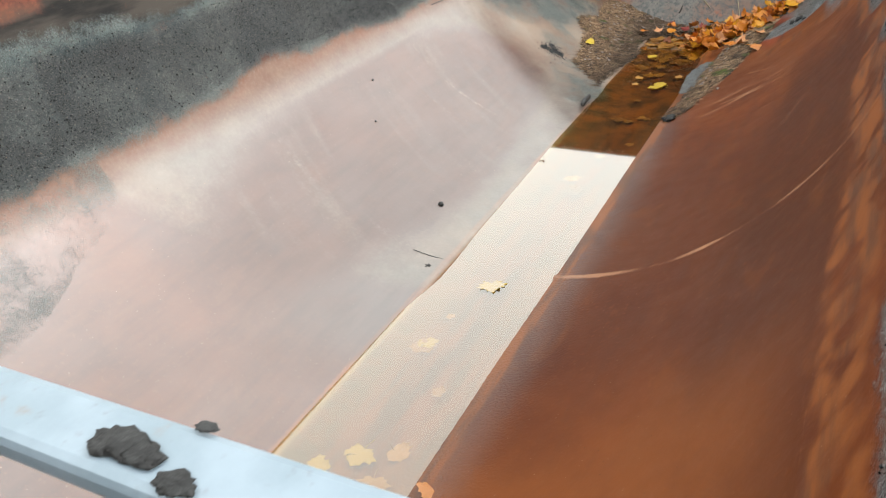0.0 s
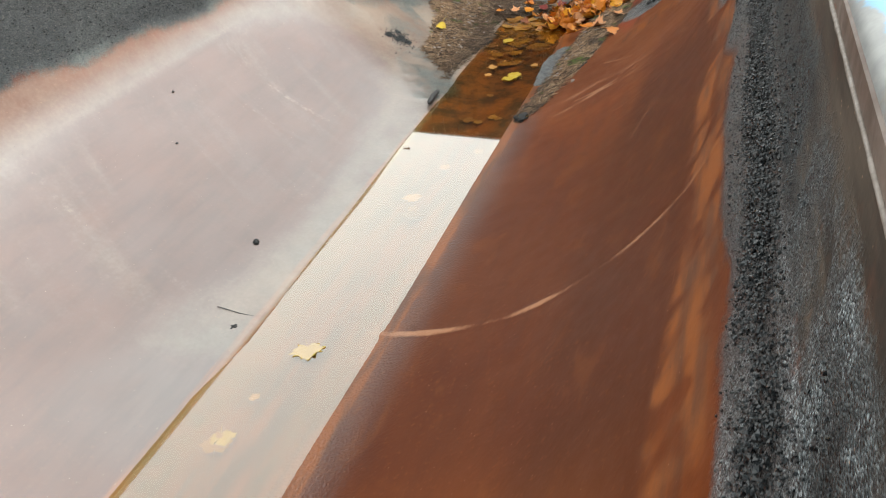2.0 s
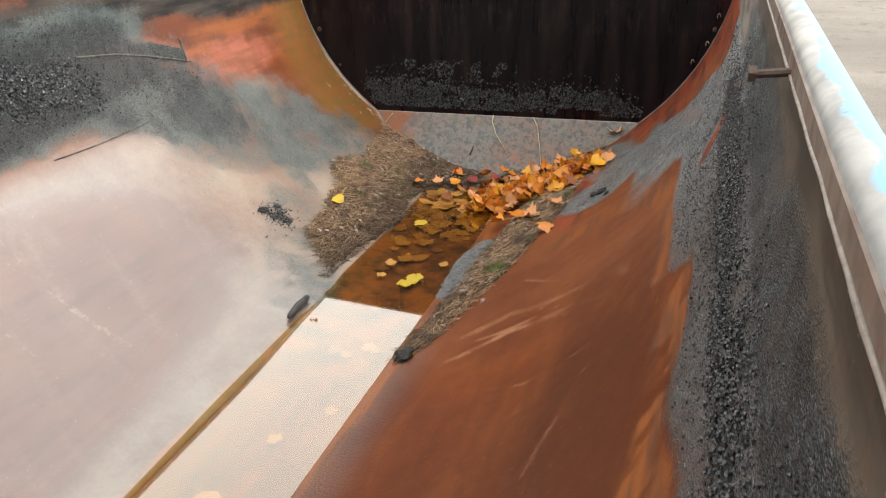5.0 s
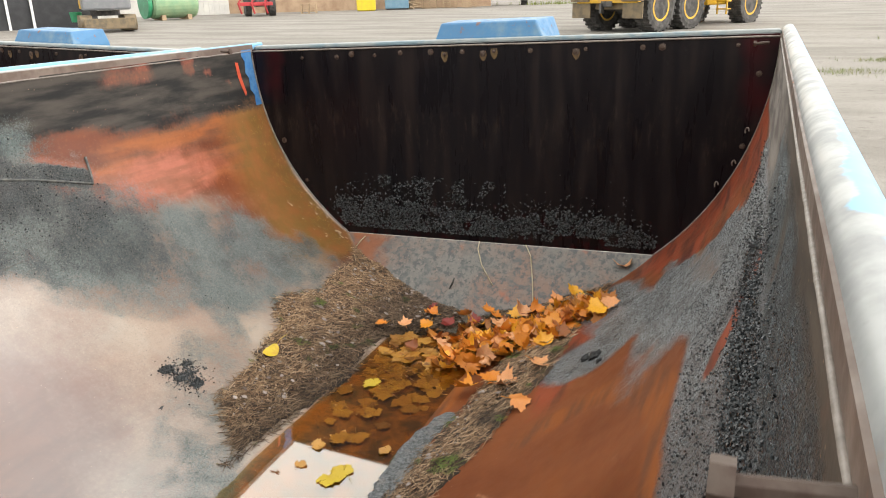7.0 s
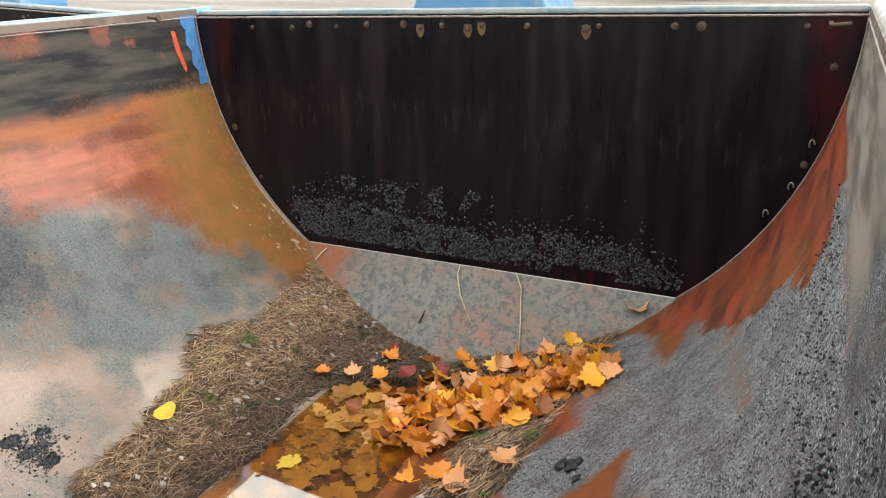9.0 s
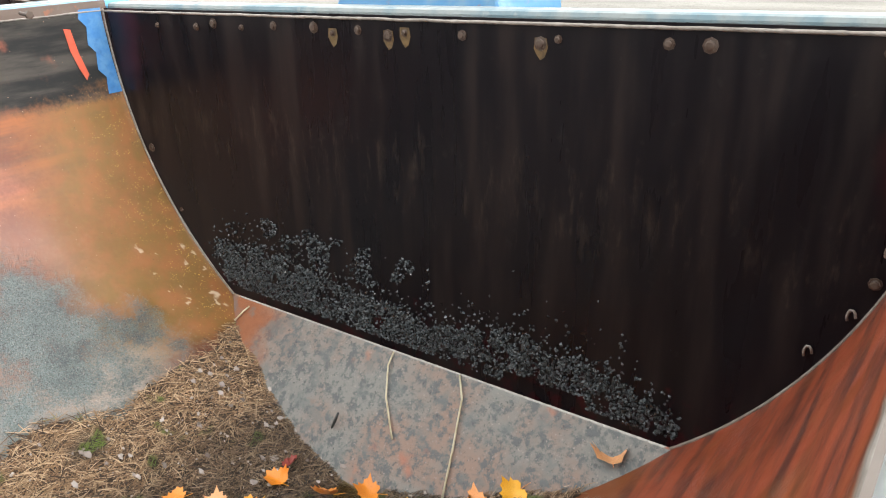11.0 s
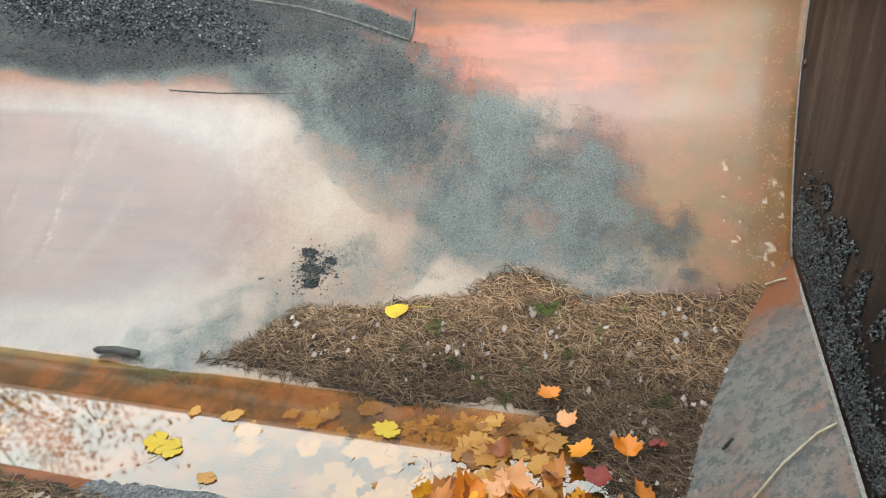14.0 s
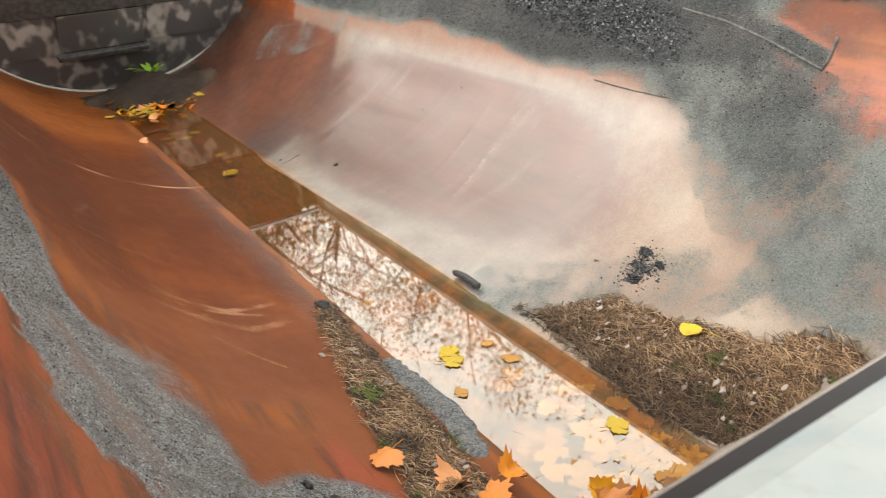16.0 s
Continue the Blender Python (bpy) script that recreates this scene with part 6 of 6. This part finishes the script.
def wheel(parent, x, y, r, w, rim_mat, knobs=26):
    """A lugged tyre with its rim; the axle lies along x."""
    m = at(x, y, r) @ SIDE
    tyre = lathe([(r * 0.56, -w * 0.42), (r * 0.8, -w * 0.5), (r * 0.95, -w * 0.46), (r * 0.985, -w * 0.3), (r * 0.985, w * 0.3), (r * 0.95, w * 0.46), (r * 0.8, w * 0.5), (r * 0.56, w * 0.42)], 36, m)
    for k in range(knobs):
        a = k * math.tau / knobs
        for s in (-1, 1):
            b = box(0.09 * r, 0.10 * r, w * 0.46, m @ Matrix.Rotation(a + s * 0.06, 4, "Z") @ at(r * 0.975, 0, s * w * 0.25))
            tyre = join(tyre, b)
    ty = part("tyre", tyre, M_TYRE, parent)
    part("rim", lathe([(r * 0.2, -w * 0.2), (r * 0.5, -w * 0.44), (r * 0.575, -w * 0.44), (r * 0.575, w * 0.44), (r * 0.5, w * 0.44), (r * 0.42, w * 0.18), (r * 0.24, w * 0.16), (r * 0.22, w * 0.3), (r * 0.1, w * 0.32)], 30, m), rim_mat, ty)
    return ty


def dumper():
    d = stand("articulated_dumper", "yellow articulated dump truck with muddy tail, seen from behind", "dump truck", -4.2, 25.7, -27)
    for y in (0.9, 2.85, 7.2):
        for x in (-1.18, 1.18):
            wheel(d, x, y, 0.86, 0.62, M_YELLOW)
    part("rear_frame", box(1.3, 5.2, 0.5, at(0, 2.4, 1.05), 0.04), M_MUD, d)
    part("axle", join(rod([(-1.0, 0.9, 0.86), (1.0, 0.9, 0.86)], 0.16, 10), rod([(-0.3, 0.9, 0.86), (0.3, 0.9, 0.86)], 0.3, 12)), M_STEELGREY, d)
    part("tail_beam", box(2.7, 0.25, 0.55, at(0, -0.30, 1.30), 0.03), M_YELLOW, d)
    part("tow_hook", join(box(0.10, 0.2, 0.35, at(-0.15, -0.45, 0.85), 0.02), box(0.5, 0.12, 0.2, at(0.05, -0.4, 1.0), 0.02)), M_STEELGREY, d)
    for s in (-1, 1):
        part("mudflap", box(0.85, 0.05, 0.55, at(s * 1.15, -0.36, 0.78), 0.01), M_MUD, d)
        part("light_box", box(0.85, 0.16, 0.32, at(s * 1.15, -0.42, 1.24), 0.02), M_MUD, d)
        part("tail_light", box(0.38, 0.06, 0.16, at(s * 1.12, -0.52, 1.26), 0.02), M_REDLAMP, d)
    bm = bmesh.new()
    prof = ((-0.9, 1.75), (-0.6, 1.6), (4.6, 1.6), (5.0, 2.4), (5.0, 3.1), (-0.9, 2.9))
    a = [bm.verts.new((-1.45, y, z)) for y, z in prof]
    b = [bm.verts.new((1.45, y, z)) for y, z in prof]
    bm.faces.new(a)
    bm.faces.new(b[::-1])
    for i in range(len(prof)):
        j = (i + 1) % len(prof)
        bm.faces.new((a[j], a[i], b[i], b[j]))
    part("dump_body", bevel(bm, 0.05), M_YELLOW, d)
    part("front_frame", box(1.4, 3.6, 0.6, at(0, 7.0, 1.1), 0.06), M_YELLOW, d)
    part("bonnet", box(2.2, 1.9, 1.2, at(0, 8.2, 1.9), 0.12), M_YELLOW, d)
    cab = part("cab", box(1.7, 1.7, 1.6, at(0, 6.3, 2.4), 0.12), M_YELLOW, d)
    part("window", box(1.4, 0.04, 0.8, at(0, 5.42, 2.65), 0.01), M_GLASS, cab)
    for s in (-1, 1):
        part("window", box(0.04, 1.2, 0.8, at(s * 0.87, 6.3, 2.65), 0.01), M_GLASS, cab)
        step = part("ladder", join(*[box(0.5, 0.3, 0.05, at(s * 1.15, 5.6, z), 0.01) for z in (0.65, 0.95, 1.25)], box(0.05, 0.05, 1.0, at(s * 1.35, 5.5, 0.95)), box(0.05, 0.05, 1.0, at(s * 0.95, 5.5, 0.95))), M_YELLOW, d)
    return d


def excavator():
    d = stand("excavator", "yellow and grey crawler excavator parked by a black shed", "excavator", -29.9, 26.9, 50)
    for s in (-1, 1):
        bm = bmesh.new()
        prof = [(math.cos(a) * 0.38 + (1.45 if math.cos(a) > 0 else -1.45), math.sin(a) * 0.38 + 0.42) for a in [k * math.tau / 28 + 0.01 for k in range(28)]]
        a = [bm.verts.new((s * 1.0 - 0.27, y, z)) for y, z in prof]
        b = [bm.verts.new((s * 1.0 + 0.27, y, z)) for y, z in prof]
        bm.faces.new(a)
        bm.faces.new(b[::-1])
        for i in range(28):
            j = (i + 1) % 28
            bm.faces.new((a[j], a[i], b[i], b[j]))
        track = part("track", bm, M_MUD, d)
        part("track_frame", join(box(0.6, 2.5, 0.3, at(s * 1.0, 0, 0.42), 0.03), *[rod([(s * 1.0 - 0.31, y, 0.24), (s * 1.0 + 0.31, y, 0.24)], 0.13, 10) for y in (-1.1, -0.55, 0, 0.55, 1.1)]), M_MUD, track)
    part("turntable", lathe([(0.7, 0.75), (0.7, 1.0)], 20), M_STEELGREY, d)
    part("engine_house", box(2.2, 1.7, 0.95, at(0, -1.0, 1.5), 0.10), M_GREYBODY, d, "dark grey counterweight")
    part("side_cover", box(2.24, 1.3, 0.75, at(0, 0.35, 1.45), 0.08), M_YELLOW, d)
    cab = part("cab", box(0.95, 1.5, 1.5, at(-0.62, 0.7, 2.1), 0.1), M_YELLOW, d)
    part("window", box(0.05, 1.1, 0.8, at(-1.1, 0.7, 2.35), 0.01), M_GLASS, cab)
    part("window", box(0.05, 1.1, 0.8, at(-0.14, 0.7, 2.35), 0.01), M_GLASS, cab)
    part("tail_light", box(0.12, 0.05, 0.25, at(0.85, -1.86, 1.7), 0.01), M_REDLAMP, d)
    part("boom", join(rod([(0.2, 0.8, 1.6), (0.2, 2.0, 3.6), (0.2, 3.6, 4.0)], 0.22, 8), rod([(0.2, 3.6, 4.0), (0.2, 4.6, 1.8)], 0.16, 8)), M_YELLOW, d)
    part("bucket", join(box(0.9, 0.7, 0.6, at(0.2, 4.5, 1.3), 0.08), box(0.9, 0.3, 0.1, at(0.2, 4.1, 1.05), 0.02)), M_STEELGREY, d)
    part("blade", box(2.3, 0.12, 0.5, at(0, -2.15, 0.4), 0.03), M_MUD, d)
    part("can", lathe([(0.24, 0.95), (0.3, 1.4), (0.3, 1.45)], 14, at(-1.3, 1.6, -0.5)), M_GREEN, d, "green bucket hung at the side")
    return d


dumper()
excavator()


def tank():
    d = stand("storage_tank", "green round steel tank lying on its side", "tank", -36.8, 39.5, 62)
    part("drum", lathe([(0.2, -1.6), (0.95, -1.55), (1.05, -1.4), (1.05, 1.4), (0.95, 1.55), (0.2, 1.6)], 28, at(0, 0, 1.15) @ SIDE), M_GREENLIGHT, d)
    part("end_cap", lathe([(0.2, 0.0), (0.98, 0.0), (1.06, -0.25), (1.06, -0.3)], 28, at(-1.63, 0, 1.15) @ SIDE), M_GREEN, d, "dark green tank end")
    for x in (-0.9, 0.9):
        part("cradle", box(0.3, 1.6, 0.35, at(x, 0, 0.15), 0.02), M_WOOD, d)


tank()


def pallet(parent_label, x, y, turn, count):
    d = stand("pallet_stack", parent_label, "pallets", x, y, turn, "pallet stacks")
    for k in range(count):
        z = k * 0.145
        b = [box(1.2, 0.10, 0.022, at(0, -0.35 + 0.175 * i, z + 0.132), 0.003) for i in range(5)] + [box(0.10, 0.8, 0.1, at(-0.55 + 0.55 * i, 0, z + 0.07), 0.003) for i in range(3)] + [box(1.2, 0.1, 0.022, at(0, -0.35 + 0.35 * i, z + 0.011), 0.003) for i in range(3)]
        part("pallet", join(*b), M_WOOD, d)


pallet("stack of raw wooden pallets by the barn", -25.0, 56.6, 20, 9)
pallet("stack of raw wooden pallets by the barn", -23.4, 57.2, 20, 8)
pallet("stack of raw wooden pallets by the barn", -21.9, 57.7, 20, 9)
pallet("low stack of wooden pallets by the barn", -31.6, 48.6, 28, 5)

bin_ = stand("plastic_bin", "yellow plastic bin standing by the barn", "bin", -28.6, 52.3, 28)
part("tub", box(1.5, 1.0, 0.9, at(0, 0, 0.5), 0.06), M_YBIN, bin_)
part("foot", box(1.3, 0.8, 0.12, at(0, 0, 0.06), 0.01), M_YBIN, bin_)
cabinet = stand("tool_container", "blue-grey steel container by the barn", "container", -27.0, 54.6, 24)
part("shell_box", box(1.9, 1.4, 1.7, at(0, 0, 0.95), 0.04), M_BLUEBOX, cabinet)
part("skids", box(1.8, 1.2, 0.15, at(0, 0, 0.08), 0.01), M_STEELGREY, cabinet)

fw = stand("firewood_pile", "untidy pile of split wood by the pallets", "firewood", -25.9, 55.2, 20)
pr = random.Random(3)
for k in range(26):
    x, z = pr.uniform(-0.5, 0.5), pr.uniform(0.05, 0.9)
    part("log", rod([(x - 0.3, pr.uniform(-0.3, 0.3), z), (x + 0.3, pr.uniform(-0.3, 0.3), z + pr.uniform(-0.1, 0.1))], pr.uniform(0.05, 0.09), 7), M_WOOD, fw)


def farm_machine(x, y, turn):
    d = stand("tractor", "dark tractor with a red implement parked by the barn", "tractor", x, y, turn)
    for wx, wy, r in ((-0.85, 0, 0.78), (0.85, 0, 0.78), (-0.8, 2.3, 0.55), (0.8, 2.3, 0.55)):
        wheel(d, wx, wy, r, 0.45, M_STEELGREY, 18)
    part("chassis", box(0.7, 3.2, 0.6, at(0, 1.1, 0.95), 0.06), M_STEELGREY, d)
    part("bonnet", box(0.8, 1.7, 0.7, at(0, 2.0, 1.5), 0.1), M_REDPAINT, d)
    part("cab", box(1.3, 1.3, 1.4, at(0, 0.2, 2.0), 0.1), M_GLASS, d)
    part("implement", join(*[rod([(s * 0.9 - 0.5, -1.2, 0.2), (s * 0.9 - 0.7, -1.4, 0.9), (s * 0.9 - 0.3, -1.3, 1.5)], 0.07, 7) for s in (-1, 0, 1)], box(2.4, 0.25, 0.25, at(-0.4, -1.25, 0.85), 0.03)), M_REDPAINT, d)


farm_machine(-33.2, 44.6, 40)


def loader(x, y, turn):
    d = stand("trailer", "farm trailer with two large dark tyres", "trailer", x, y, turn)
    for wx in (-1.9, 1.9):
        wheel(d, wx, 0, 0.7, 0.55, M_STEELGREY, 20)
    part("axle", rod([(-1.7, 0, 0.7), (1.7, 0, 0.7)], 0.12, 10), M_STEELGREY, d)
    part("bed", box(4.2, 2.4, 0.5, at(0, 0, 1.75), 0.04), M_MUD, d)


loader(-20.4, 61.8, 20)


def building(name, label, category, x, y, turn, w, depth, h, wall_mat, boards, posts=()):
    d = stand(name, label, category, x, y, turn)
    wall = part("wall", box(w, depth, h, at(0, depth / 2, h / 2 - 0.1), 0.02), wall_mat, d)
    bm = bmesh.new()
    q = [(-w / 2 - 0.4, -0.5, h - 0.1), (w / 2 + 0.4, -0.5, h - 0.1), (w / 2 + 0.4, depth / 2, h + depth * 0.22), (-w / 2 - 0.4, depth / 2, h + depth * 0.22), (-w / 2 - 0.4, depth + 0.5, h - 0.1), (w / 2 + 0.4, depth + 0.5, h - 0.1)]
    v = [bm.verts.new(p) for p in q]
    bm.faces.new((v[0], v[1], v[2], v[3]))
    bm.faces.new((v[3], v[2], v[5], v[4]))
    bm.faces.new((v[0], v[3], v[4]))
    bm.faces.new((v[1], v[5], v[2]))
    part("roof", bm, M_STEELGREY, d)
    if boards:
        n = int(w / boards)
        for k in range(n):
            part("plank", box(boards * 0.92, 0.03, h - 0.2, at(-w / 2 + boards * (k + 0.5), -0.012 - 0.004 * (k % 3), h / 2 - 0.1), 0.003), wall_mat, wall)
    for px in posts:
        part("post", box(0.13, 0.12, h, at(px, -0.12, h / 2 - 0.1), 0.01), M_WHITE, d, "white painted post")
    return d


barn = building("barn", "long weathered board barn with brown sliding doors", "barn", -30.5, 55.0, 30, 22, 9, 4.2, M_BARNWOOD, 0.5)
building("pale_shed", "pale grey board shed behind the machines", "shed", -42.5, 45.0, 48, 10, 7, 3.8, M_PALEWALL, 0.4)
building("black_shed", "black sheet shed with white posts", "shed", -37.6, 26.2, 55, 11, 6, 3.6, M_BLACKWALL, 0, (-3.6, -2.5, -1.4, -0.2, 1.0, 2.2))

# grass tufts beyond the rail
for k, (x, y, s) in enumerate(((2.6, 13.2, 0.5), (3.6, 15.5, 0.4), (5.5, 22, 0.7), (-16.5, 62.5, 1.6))):
    gr = random.Random(900 + k)
    gv, gf = [], []
    for _ in range(260):
        px, py = gr.gauss(0, s), gr.gauss(0, s * 0.5)
        a, ln = gr.uniform(0, math.tau), gr.uniform(0.04, 0.11) * (1 if k < 3 else 4)
        b = len(gv)
        dx, dy = math.cos(a) * 0.006 * (1 if k < 3 else 4), math.sin(a) * 0.006 * (1 if k < 3 else 4)
        gv += [(px - dx, py - dy, -0.01), (px + dx, py + dy, -0.01), (px + gr.gauss(0, 0.03), py + gr.gauss(0, 0.03), ln)]
        gf.append((b, b + 1, b + 2))
    g = raw("grass_tuft", gv, gf, M_GRASS)
    g.location = (x, y, yard_z(x, y))
    tagged(g, "low tuft of yellow-green grass on the gravel", "grass", "grass tufts", "stuff")
